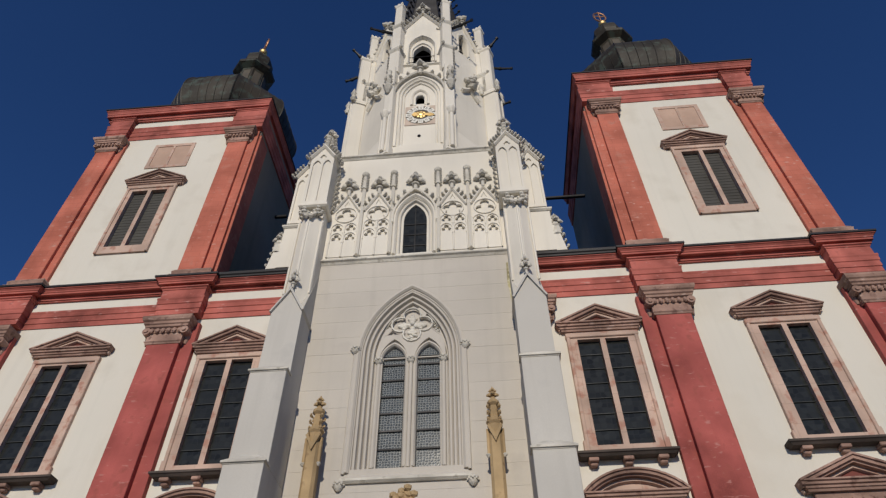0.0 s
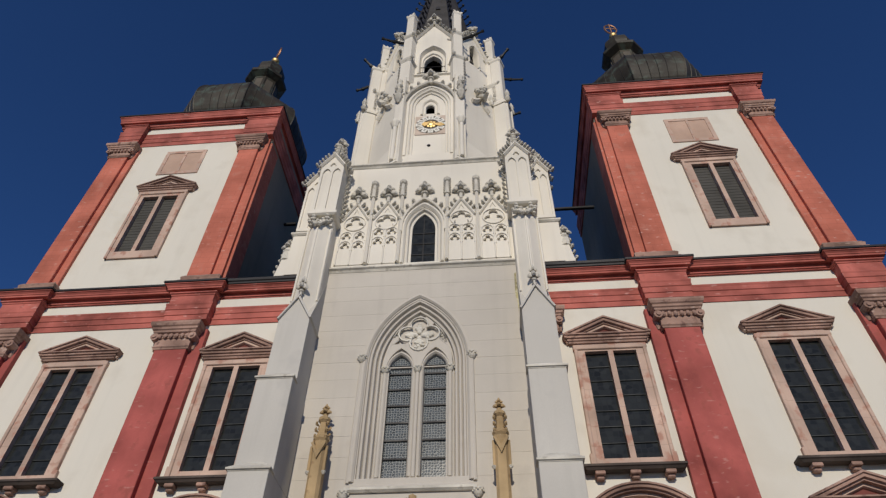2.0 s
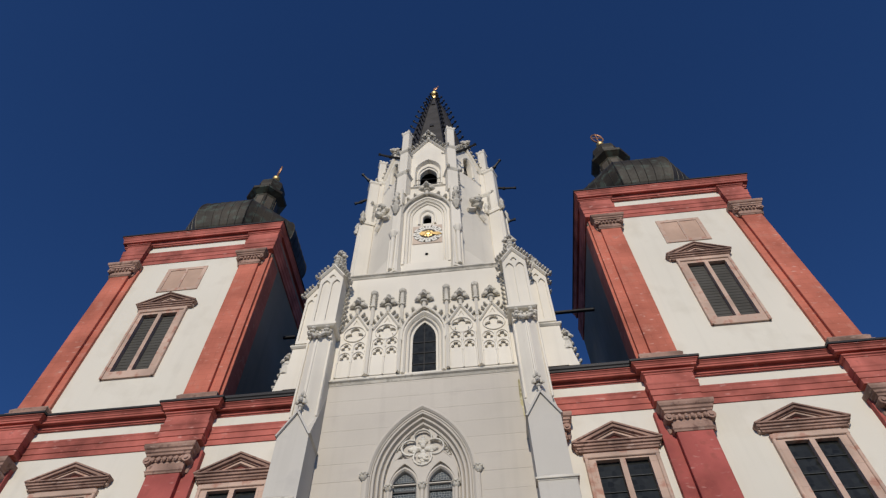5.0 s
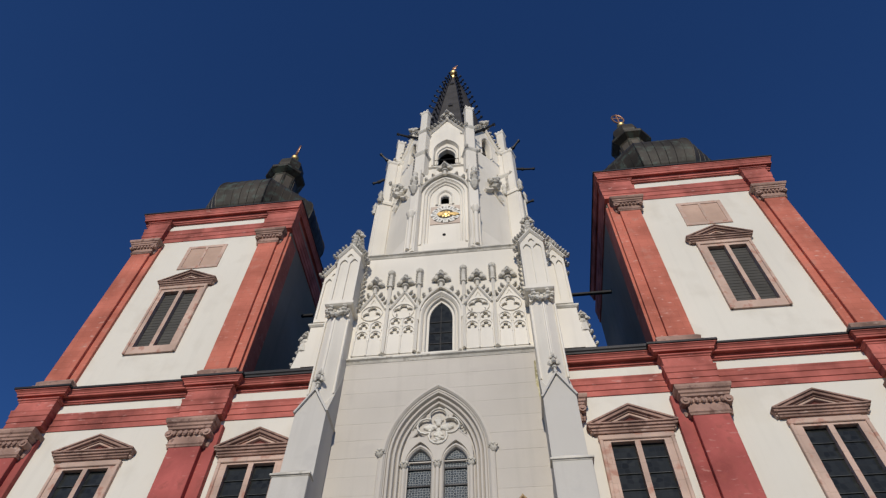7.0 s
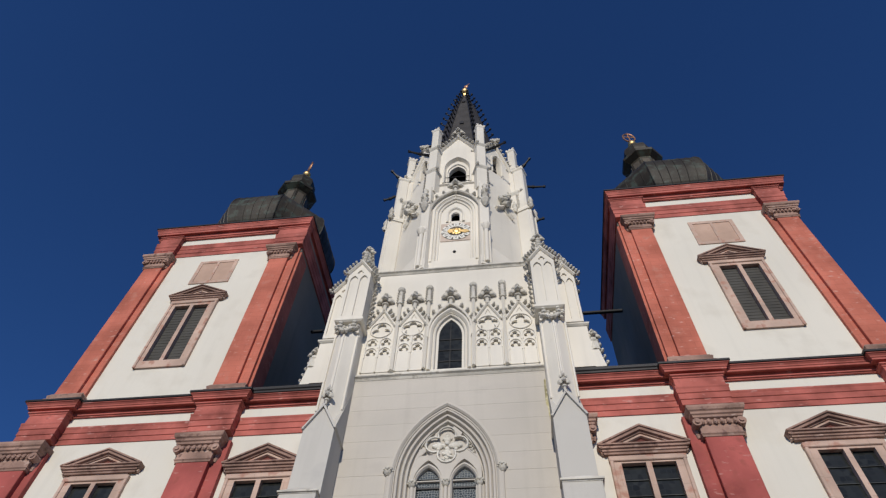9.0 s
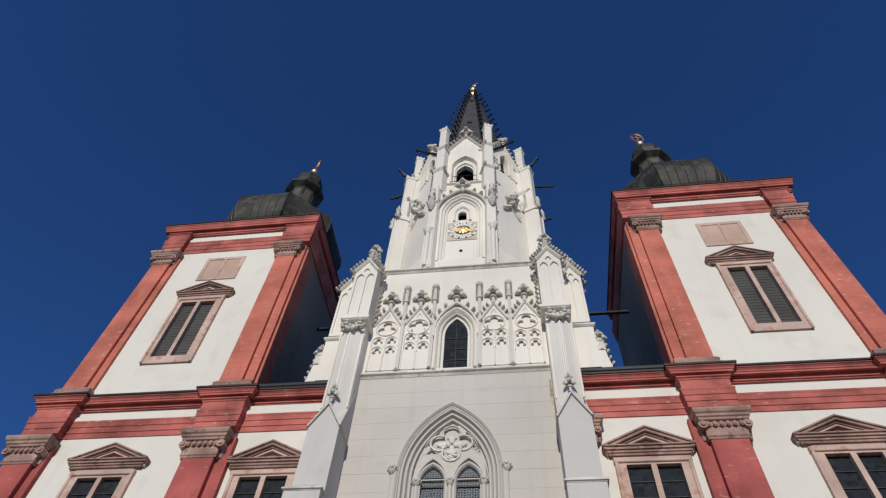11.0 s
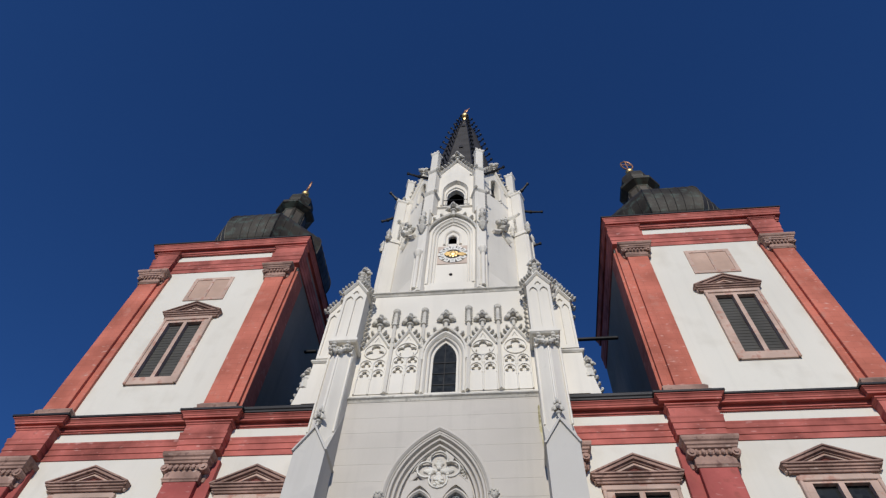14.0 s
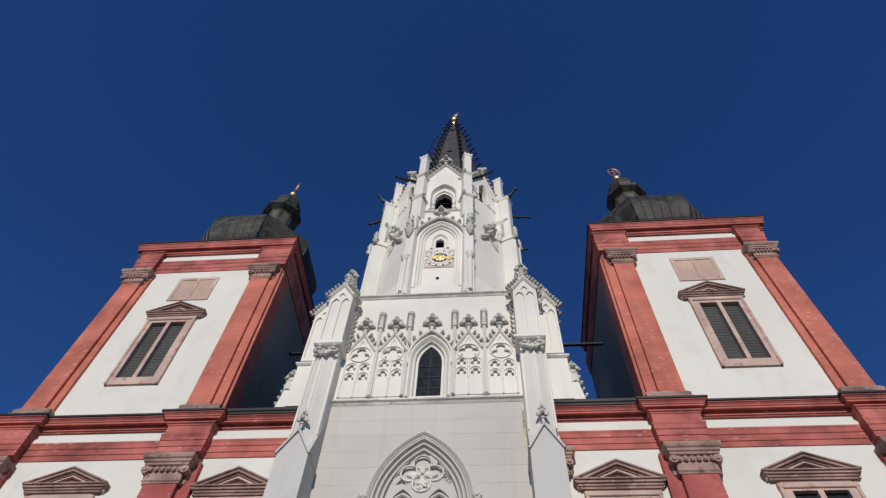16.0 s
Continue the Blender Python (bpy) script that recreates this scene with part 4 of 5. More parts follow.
def blind_panel(c):
    """Gabled blind tracery panel: two lights with foiled heads, foiled circle, crocketed gable and finial."""
    holes = []
    dz = -0.22 if abs(c) > 3 else 0.0
    lights = [(c + e, z + dz) for e in (-0.37, 0.37) for z in (26.28, 27.02)]
    for x, z in lights:
        holes.append(foil(x, z - 0.04, 0.285, 3, 90, 7, 0.472))
    big, lobes = 27.80, 3 if abs(c) > 3 else 5
    holes.append(foil(c, big, 0.55, lobes, 90, 8, 0.472 if lobes == 3 else 0.385))
    holes.append([(c - 0.17, 28.60), (c + 0.17, 28.60), (c, 29.02)])
    bm = B()
    plate(bm, [(c - 0.78, 24.6), (c + 0.78, 24.6), (c + 0.78, 28.1), (c, 29.55), (c - 0.78, 28.1)], holes, WF - 0.05, WF + 0.08)
    pan = part("blind_tracery_panel", bm, GOTHIC, tower, "blind tracery panel under a crocketed gable")
    bm = B()
    plate(bm, rect(c - 0.74, c + 0.74, 24.7, 28.5), [], WF + 0.11, WF + 0.24)
    part("panel_back", bm, GOTHIC, pan)
    for s in (-1, 1):
        bm = B()
        sweep(bm, [(c, 29.6), (c + s * 0.82, 28.08)], [(0.0, WF + 0.02), (0.0, WF - 0.16), (0.07 * s, WF - 0.2), (0.13 * s, WF - 0.12), (0.13 * s, WF + 0.02)], FLAT)
        part("gable_coping", bm, GOTHIC, pan)
        crockets_along(pan, (c + s * 0.12, WF - 0.1, 29.5), (c + s * 0.85, WF - 0.1, 28.2), 4, (s, 0), 0.8)
    bm = B()
    ring = [(c + 0.60 * math.cos(k * math.pi / 12), big + 0.60 * math.sin(k * math.pi / 12)) for k in range(24)]
    sweep(bm, ring, [(-0.035, WF - 0.04), (-0.02, WF - 0.12), (0.02, WF - 0.12), (0.045, WF - 0.04)], FLAT, closed=True)
    part("ring_moulding", bm, GOTHIC, pan)
    for x, z in lights:
        bm = B()
        sweep(bm, arch(0.335, z - 0.42, z - 0.06, z + 0.33, x, 6), [(-0.03, WF - 0.04), (-0.02, WF - 0.11), (0.02, WF - 0.11), (0.04, WF - 0.04)], FLAT)
        part("foil_moulding", bm, GOTHIC, pan)
    for e in (-0.74, 0.0, 0.74):
        bm = B()
        rod(bm, (c + e, WF - 0.06, 24.6), (c + e, WF - 0.06, 27.2 + dz), 0.05, sides=6)
        part("shaft", bm, GOTHIC, pan)
    put("finial", FINIAL, (c, WF - 0.12, 29.55), 1.5, 0, pan)


for c in PANELS:
    blind_panel(c)


def slim_pinnacle(x):
    bm = B()
    prism(bm, [(x - 0.10, WF + 0.05), (x - 0.10, WF - 0.14), (x, WF - 0.24), (x + 0.10, WF - 0.14), (x + 0.10, WF + 0.05)], 24.6, 29.9)
    p = part("slim_pinnacle", bm, GOTHIC, tower, "slim pinnacle shaft with crocketed top")
    bm = B()
    lathe(bm, [(0.17, 29.9), (0.13, 30.2), (0.11, 31.0), (0.20, 31.08), (0.24, 31.25), (0.16, 31.38), (0.05, 31.45)], 8, x, WF - 0.12)
    part("cap", bm, CARVED, p)
    for k in range(5):
        for s in (-1, 1):
            put("crocket", CROCKET, (x + s * 0.08, WF - 0.16, 29.95 + 0.22 * k), 0.5, 0 if s > 0 else math.pi, p)


for x in (-3.0, -1.3, 1.3, 3.0):
    slim_pinnacle(x)


# ---------- buttresses of the tower's front corners ----------
def gable_face(bm, u0, u1, z0, ze, za, y0, y1, s):
    plate(bm, [(u0, z0), (u1, z0), (u1, ze), ((u0 + u1) / 2, za), (u0, ze)], [], y0, y1, mid(s))


def gabled_pinnacle(s, u0, u1, y0, y1, z0, ze, za, ztop, parent, name):
    """Square shaft with a traceried front, a crocketed gable and a spirelet."""
    c, h = (u0 + u1) / 2, (u1 - u0) / 2
    bm = B()
    gable_face(bm, u0, u1, z0, ze, za, y0 + 0.1, y1, s)
    p = part(name, bm, GOTHIC, parent, "white pinnacle shaft with blind tracery and a crocketed gable")
    bm = B()
    holes = [arch(h * 0.34, z0 + 0.25, ze - 0.75, ze - 0.3, c + e * h * 0.44) for e in (-1, 1)] + [foil(c, ze + 0.02, h * 0.3, 3, 90, 6, 0.52)]
    plate(bm, [(u0, z0), (u1, z0), (u1, ze), (c, za), (u0, ze)], holes, y0, y0 + 0.104, mid(s))
    part("tracery_face", bm, GOTHIC, p)
    for e in (-1, 1):
        bm = B()
        sweep(bm, [(c, za + 0.05), (c + e * (h + 0.12), ze - 0.12)], [(0, y1), (0, y0 - 0.14), (0.08 * e, y0 - 0.18), (0.16 * e, y0 - 0.06), (0.16 * e, y1)], mid(s))
        part("gable_coping", bm, GOTHIC, p)
        for y in (y0, (y0 + y1) / 2, y1):
            crockets_along(p, (s * (c + e * 0.15), y, za - 0.05), (s * (c + e * (h + 0.2)), y, ze - 0.1), 5, (s * e, 0), 0.95)
    ym = (y0 + y1) / 2
    bm = B()
    lathe(bm, [(0.5, ze + 0.2), (0.36, za + 0.2), (0.14, ztop - 0.9)], 8, s * c, ym)
    part("spirelet", bm, CARVED, p)
    for k in range(4):
        for a in range(4):
            r = 0.42 - 0.08 * k
            put("crocket", CROCKET, (s * c + r * 0.7 * math.cos(a * math.pi / 2), ym + r * 0.7 * math.sin(a * math.pi / 2), za + 0.1 + 0.38 * k), 1.0, a * math.pi / 2, p)
    put("finial", FINIAL, (s * c, ym, ztop - 1.3), 1.3, 0, p)
    return p


def buttress(s):
    at = lambda u, y, z: (s * u, y, z)
    U0, U1 = 4.80, 6.22
    steps = ((-3.45, 0.0, 12.2), (-3.05, 12.2, 16.35), (-2.5, 16.35, 20.0))
    bm = B()
    gable_face(bm, U0, U1, 16.35, 20.0, 21.25, -2.5, WF + 0.3, s)
    bt = part("buttress", bm, BUTTRESS, tower, "stepped pale stone buttress with gabled weathering")
    for y, z0, z1 in steps[:2]:
        bm = B()
        box(bm, s * (U0 - 0.04), s * (U1 + 0.05), y, WF + 0.3, z0, z1, 0.02)
        part("buttress_block", bm, BUTTRESS, bt)
        bm = B()
        sweep(bm, [(U0 - 0.02, y + 0.5), (U0 - 0.02, y), (U1 + 0.04, y), (U1 + 0.04, WF)],
              [(-0.05, z1 - 0.07), (0.02, z1 - 0.07), (0.04, z1 - 0.02), (0.09, z1 - 0.02), (0.09, z1 + 0.05), (-0.4, z1 + 0.45), (-0.4, z1 - 0.07)], at)
        part("drip_mould", bm, CARVED, bt)
    c = (U0 + U1) / 2
    for e in (-1, 1):
        bm = B()
        sweep(bm, [(c, 21.32), (c + e * 0.80, 19.9)], [(0, WF), (0, -2.58), (0.1 * e, -2.62), (0.12 * e, WF)], mid(s))
        part("weathering", bm, BUTTRESS, bt)
    # sloped weathering back to the shaft above
    bm = B()
    vs = [bm.verts.new(at(*p)) for p in ((U0, -2.45, 20.0), (U1, -2.45, 20.0), (U1, WF + 0.1, 22.4), (U0, WF + 0.1, 23.6), (U0, WF + 0.1, 20.0), (U1, WF + 0.1, 20.0))]
    for q in ((0, 1, 2, 3), (0, 3, 4), (1, 2, 5), (0, 1, 5, 4), (2, 3, 4, 5)):
        bm.faces.new([vs[i] for i in q])
    part("weathering", bm, BUTTRESS, bt)
    put("finial", FINIAL, (s * c, -2.42, 21.3), 0.85, 0, bt, grow=1.55)
    # upper shaft with a prow edge
    bm = B()
    prism(bm, [at(4.82, WF + 0.2, 0)[:2], at(4.82, -1.75, 0)[:2], at(c - 0.1, -2.2, 0)[:2], at(c + 0.1, -2.2, 0)[:2], at(6.1, -1.75, 0)[:2], at(6.1, WF + 0.2, 0)[:2]], 20.5, 26.75)
    sh = part("upper_shaft", bm, GOTHIC, tower, "upper buttress shaft with a sharp front edge")
    for e in (0.62, -0.62):
        bm = B()
        rod(bm, at(c + e, -1.82, 21.5), at(c + e, -1.82, 26.6), 0.06, sides=6)
        part("edge_roll", bm, GOTHIC, sh)
    bm = B()
    rod(bm, at(c, -2.2, 21.6), at(c, -2.2, 26.6), 0.07, sides=6)
    part("edge_roll", bm, GOTHIC, sh)
    # leafy beasts under the abacus
    bm = B()
    sweep(bm, [(U0 - 0.02, WF), (U0 - 0.02, -2.15), (U1 - 0.12, -2.15), (U1 - 0.12, WF)], [(-0.3, 27.42), (0.04, 27.42), (0.14, 27.5), (0.14, 27.66), (-0.3, 27.7)], at)
    part("abacus", bm, GOTHIC, sh)
    bm = B()
    box(bm, s * (U0 + 0.05), s * (U1 - 0.18), -1.95, WF, 26.75, 27.44)
    part("corbel_block", bm, GOTHIC, sh)
    for e in (-0.38, 0.38):
        bm = B()
        for k in range(11):
            a = k * 2.4
            r = 0.075 * math.sqrt(k)
            blob(bm, at(c + e + r * math.cos(a), -2.12 - 0.12 * math.cos(k), 27.05 + 1.3 * r * math.sin(a)), (0.13, 0.15, 0.12))
        rod(bm, at(c + e, -2.1, 27.0), at(c + e * 0.35, -2.35, 26.55), 0.13, 0.09, 6)
        blob(bm, at(c + e * 0.3, -2.38, 26.5), (0.15, 0.15, 0.17))
        part("carved_leafage", bm, CARVED, sh)
    gabled_pinnacle(s, 4.74, 6.1, -2.2, WF + 0.1, 27.68, 31.9, 33.0, 35.6, tower, "front_pinnacle")
    crk = sh
    for k in range(9):
        put("crocket", CROCKET, at(4.72, WF - 0.25, 28.2 + 0.42 * k), 0.8, math.pi if s > 0 else 0, crk)
    # sideward buttress with its own pinnacle
    bm = B()
    box(bm, s * 5.6, s * 7.4, -0.7, 1.6, 24.46, 27.55)
    sb = part("side_buttress", bm, GOTHIC, tower, "white side buttress rising from the roof edge")
    bm = B()
    sweep(bm, [(6.1, -0.7), (7.4, -0.7), (7.4, 1.6)], [(-0.2, 27.45), (0.04, 27.45), (0.13, 27.54), (0.13, 27.64), (-0.4, 27.95), (-0.4, 27.5)], at)
    part("drip_mould", bm, CARVED, sb)
    gabled_pinnacle(s, 6.15, 7.28, -0.85, 0.6, 27.7, 31.9, 33.0, 35.0, tower, "side_pinnacle")
    bm = B()
    plate(bm, [(7.405, 24.46), (7.95, 24.46), (7.82, 25.2), (7.66, 26.3), (7.405, 26.5)], [], -0.65, 0.3, mid(s))
    wg = part("crocketed_shoulder", bm, GOTHIC, tower, "sloping crocketed shoulder of the side buttress")
    crockets_along(wg, at(7.92, -0.45, 24.5), at(7.68, -0.45, 26.2), 4, (s, 0), 0.9)
    bm = B()
    lathe(bm, [(0.30, 25.7), (0.24, 26.3), (0.30, 26.4), (0.20, 26.5), (0.13, 26.9)], 8, s * 7.6, -0.45)
    part("spirelet", bm, CARVED, wg)
    put("finial", FINIAL, at(7.62, -0.45, 26.3), 1.15, 0, wg)


for s in (-1, 1):
    buttress(s)


# ---------- octagon with clock ----------
def oct_pt(r, k):
    a = -math.pi / 2 + (k + 0.5) * math.pi / 4
    return r * math.cos(a), YC + r * math.sin(a)


AP1, AP2 = 4.9, 4.5
R1, R2 = AP1 / math.cos(math.pi / 8), AP2 / math.cos(math.pi / 8)
H1, H2 = AP1 * math.tan(math.pi / 8), AP2 * math.tan(math.pi / 8)


def face_map(k, ap):
    """Maps (x, z, depth) of the front face onto face k of the octagon; depth counts inwards."""
    m = Matrix.Translation((0, YC, 0)) @ Matrix.Rotation(k * math.pi / 4, 4, "Z")
    return lambda x, z, d: tuple(m @ Vector((x, -ap + d, z)))


for k in range(8):
    at = face_map(k, AP1)
    bm = B()
    if k == 0:
        plate(bm, rect(-H1, H1, 33.3, 43.6), [arch(1.42, 34.6, 40.5, 42.7)], 0.0, 0.5, at)
    else:
        plate(bm, rect(-H1, H1, 33.3, 43.6), [], 0.0, 0.5, at)
    w = part("octagon_wall", bm, GOTHIC, tower)
    if k in (1, 7):
        bm = B()
        sweep(bm, [(-0.85, 41.95), (-0.6, 42.15), (0.0, 42.85), (0.6, 42.15), (0.85, 41.95)], [(-0.08, 0.02), (-0.08, -0.26), (0.04, -0.30), (0.15, -0.12), (0.15, 0.02)], at)
        part("bay_arch", bm, GOTHIC, w)
        bm = B()
        vs = [bm.verts.new(at(*p)) for p in ((-H1, 33.3, -0.55), (H1, 33.3, -0.55), (H1, 36.4, 0.01), (-H1, 36.4, 0.01), (-H1, 33.3, 0.01), (H1, 33.3, 0.01))]
        for q in ((0, 1, 2, 3), (0, 3, 4), (1, 2, 5), (0, 1, 5, 4), (2, 3, 4, 5)):
            bm.faces.new([vs[i] for i in q])
        part("broach", bm, GOTHIC, w)
        bm = B()
        for j in range(14):
            a = j * 2.4
            r = 0.13 * math.sqrt(j)
            p = at(r * math.cos(a), 43.6 + 1.1 * r * math.sin(a), -0.35 - 0.2 * math.cos(j * 1.7))
            blob(bm, p, 0.24)
        p0, p1 = at(0, 43.4, 0.0), at(0, 42.6, -0.7)
        rod(bm, p0, p1, 0.35, 0.2, 7)
        part("carved_canopy", bm, CARVED, w)
    # belfry stage
    at = face_map(k, AP2)
    bm = B()
    slit = k % 2 == 1
    plate(bm, [(-H2, 43.4), (H2, 43.4), (H2, 50.8), (0.0, 54.0), (-H2, 50.8)], [arch(0.55, 48.9, 51.2, 52.3, 0.1) if slit else arch(1.02, 45.7, 48.2, 49.95)], 0.0, 0.6, at)
    w = part("belfry_wall", bm, GOTHIC, tower, "white gabled belfry wall with a pointed opening")
    if slit:
        bm = B()
        sweep(bm, arch(0.57, 48.9, 51.2, 52.35, 0.1), [(-0.08, 0.02), (-0.08, -0.07), (0.02, -0.08), (0.08, 0.08), (0.10, 0.6), (-0.08, 0.6)], at)
        part("opening_moulding", bm, GOTHIC, w)
    else:
        bm = B()
        sweep(bm, arch(1.04, 45.7, 48.2, 50.0), [(-0.14, 0.02), (-0.14, -0.10), (0.0, -0.12), (0.05, 0.06), (0.10, 0.20), (0.10, 0.6), (-0.14, 0.6)], at)
        part("opening_moulding", bm, GOTHIC, w)
        bm = B()
        plate(bm, arch(1.0, 45.72, 48.15, 49.85), [arch(0.70, 45.73, 47.6, 48.85)], 0.22, 0.62, at)
        part("inner_arch", bm, GOTHIC, w)
        bm = B()
        sweep(bm, arch(0.84, 45.75, 47.75, 49.15), [(-0.07, 0.23), (-0.07, 0.14), (0.04, 0.10), (0.09, 0.23)], at)
        part("inner_arch_moulding", bm, GOTHIC, w)
        bm = B()
        vs = [bm.verts.new(at(*p)) for p in ((-1.75, 45.3, -0.16), (1.75, 45.3, -0.16), (1.75, 45.68, 0.02), (-1.75, 45.68, 0.02), (-1.75, 45.2, 0.02), (1.75, 45.2, 0.02))]
        for q in ((0, 1, 2, 3), (0, 3, 4), (1, 2, 5), (0, 1, 5, 4), (2, 3, 4, 5)):
            bm.faces.new([vs[i] for i in q])
        part("sill", bm, GOTHIC, w)
        for z in (46.05, 46.85):
            bm = B()
            rod(bm, at(-1.0, z, 0.12), at(1.0, z, 0.12), 0.035, sides=5)
            part("iron_bar", bm, IRON, w)
    for e in (-1, 1):
        bm = B()
        sweep(bm, [(0, 54.15), (e * (H2 + 0.05), 50.78)], [(0, 0.3), (0, -0.20), (0.08 * e, -0.26), (0.15 * e, -0.1), (0.15 * e, 0.3)], at)
        part("gable_coping", bm, GOTHIC, w)
        p0, p1 = Vector(at(e * 0.15, 54.0, -0.1)), Vector(at(e * (H2 - 0.2), 51.4, -0.1))
        d = Vector(at(e, 0, 0)) - Vector(at(0, 0, 0))
        crockets_along(w, p0, p1, 6, (d.x, d.y), 1.35)
    put("finial", FINIAL, at(0, 54.0, -0.1), 1.75, k * math.pi / 4, w)
# black core fills the belfry in place of its inner shade
bm = B()
lathe(bm, [(2.9, 44.0), (2.9, 50.5)], 8, 0, YC, math.pi / 8)
part("belfry_core", bm, DARK, tower)

# clock niche
at = face_map(0, AP1)
bm = B()
sweep(bm, arch(1.46, 34.5, 40.5, 42.8, n=10), [(-0.16, 0.02), (-0.16, -0.06), (0.0, -0.08), (0.05, 0.06), (0.12, 0.02), (0.2, 0.06), (0.24, 0.2), (0.30, 0.16), (0.38, 0.2), (0.40, 0.4), (-0.16, 0.4)], at)
niche = part("clock_niche", bm, GOTHIC, tower, "moulded pointed niche round the tower clock")
bm = B()
plate(bm, rect(-1.5, 1.5, 34.3, 42.9), [arch(0.30, 39.75, 40.45, 40.8)], 0.3, 0.5, at)
part("niche_back", bm, GOTHIC, niche)
bm = B()
sweep(bm, arch(0.58, 39.6, 40.6, 41.5), [(-0.1, 0.31), (-0.1, 0.2), (0.02, 0.16), (0.1, 0.24), (0.12, 0.31)], at)
part("inner_moulding", bm, GOTHIC, niche)
bm = B()
sweep(bm, arch(0.34, 39.6, 40.45, 40.9), [(-0.06, 0.31), (-0.06, 0.25), (0.03, 0.25), (0.05, 0.5), (0.0, 0.5)], at)
part("inner_moulding", bm, GOTHIC, niche)
bm = B()
sweep(bm, arch(1.72, 40.2, 40.5, 43.2, n=10), [(0.0, 0.02), (0.0, -0.26), (-0.12, -0.32), (-0.22, -0.14), (-0.22, 0.02)], at)
part("hood_mould", bm, CARVED, niche)
hood = arch(1.85, 40.4, 40.5, 43.35, n=5)
for i in (2, 3, 4, 5, 7, 8, 9, 10):
    x, z = hood[min(i, len(hood) - 1)]
    put("crocket", CROCKET, at(x, z, -0.15), 1.4, 0 if x > 0 else math.pi, niche)
put("finial", FINIAL, at(0, 43.2, -0.2), 1.8, 0, niche)
# the hole's darkness is a black blob on the niche back
bm = B()
blob(bm, at(0.0, 35.9, 0.28), (0.12, 0.05, 0.14), 2)
part("putlog_hole", bm, DARK, niche)

clock = thing("tower_clock", "square stone clock face with white numerals and gilded centre", "clock", "", at(0.08, 38.3, 0.3))
cx, cy, cz = at(0.08, 38.3, 0.3)
bm = B()
box(bm, cx - 1.08, cx + 1.08, cy - 0.05, cy, cz - 1.15, cz + 1.1, 0.02)
part("dial_plate", bm, DIAL, clock)
bm = B()
lathe(bm, [(1.03, 0.0), (1.03, 0.015), (0.5, 0.016), (0.5, 0.03)], 32)
bmesh.ops.transform(bm, matrix=Matrix.Translation((cx, cy - 0.05, cz)) @ Matrix.Rotation(math.pi / 2, 4, "X"), verts=bm.verts)
part("dial_centre", bm, LANTERNPANEL, clock)
for k in range(12):
    a = k * math.pi / 6
    bm = B()
    box(bm, -0.185, 0.185, -0.10, -0.06, 0.56, 1.04, 0.015)
    bmesh.ops.transform(bm, matrix=Matrix.Translation((cx, cy, cz)) @ Matrix.Rotation(a, 4, "Y"), verts=bm.verts)
    part("numeral_plate", bm, ENAMEL, clock)
    for e in (-0.05, 0.03):
        bm = B()
        box(bm, e, e + 0.02, -0.108, -0.098, 0.66, 0.92)
        bmesh.ops.transform(bm, matrix=Matrix.Translation((cx, cy, cz)) @ Matrix.Rotation(a, 4, "Y"), verts=bm.verts)
        part("numeral_bar", bm, IRON, clock)
for a, ln, w in ((102, 0.98, 0.085), (268, 0.62, 0.11)):
    bm = B()
    plate(bm, [(-w, -0.2), (w, -0.2), (w * 1.2, 0.3 * ln), (w * 2.4, 0.7 * ln), (0, ln), (-w * 2.4, 0.7 * ln), (-w * 1.2, 0.3 * ln)], [], -0.15, -0.11)
    bmesh.ops.transform(bm, matrix=Matrix.Translation((cx, cy, cz)) @ Matrix.Rotation(radians(a), 4, "Y"), verts=bm.verts)
    part("clock_pointer", bm, GOLD, clock, "gilded pointer")
bm = B()
for k in range(8):
    a = k * math.pi / 4
    blob(bm, (cx + 0.27 * math.cos(a), cy - 0.1, cz + 0.27 * math.sin(a)), (0.17, 0.05, 0.15))
blob(bm, (cx, cy - 0.13, cz), (0.24, 0.07, 0.24), 2)
part("rosette", bm, GOLD, clock, "gilded rosette")


# ---------- piers, pinnacles and water spouts of the octagon ----------
def diamond(k, r, h, chamfer=0.25):
    """A plan with chamfered corners about a vertex of the octagon."""
    x, y = oct_pt(r, k)
    a = -math.pi / 2 + (k + 0.5) * math.pi / 4
    c = chamfer * h
    pts = [(h, -h + c), (h, h - c), (h - c, h), (-h + c, h), (-h, h - c), (-h, -h + c), (-h + c, -h), (h - c, -h)]
    ca, sa = math.cos(a), math.sin(a)
    return [(x + px * ca - py * sa, y + px * sa + py * ca) for px, py in pts]


def battlement(k, r, h, z, parent, mat=None):
    bm = B()
    prism(bm, diamond(k, r, h), z, z + 0.16, diamond(k, r, h * 1.22))
    prism(bm, diamond(k, r, h * 1.22), z + 0.16, z + 0.34)
    part("battlement", bm, GOTHIC, parent)
    x, y = oct_pt(r, k)
    a = -math.pi / 2 + (k + 0.5) * math.pi / 4
    for px in (-1, 0, 1):
        for py in (-1, 0, 1):
            if px or py:
                qx, qy = px * h * 0.95, py * h * 0.95
                bm = B()
                box(bm, -0.09, 0.09, -0.09, 0.09, z + 0.33, z + 0.5)
                bmesh.ops.transform(bm, matrix=Matrix.Translation((x + qx * math.cos(a) - qy * math.sin(a), y + qx * math.sin(a) + qy * math.cos(a), 0)) @ Matrix.Rotation(a, 4, "Z"), verts=bm.verts)
                part("merlon", bm, GOTHIC, parent)


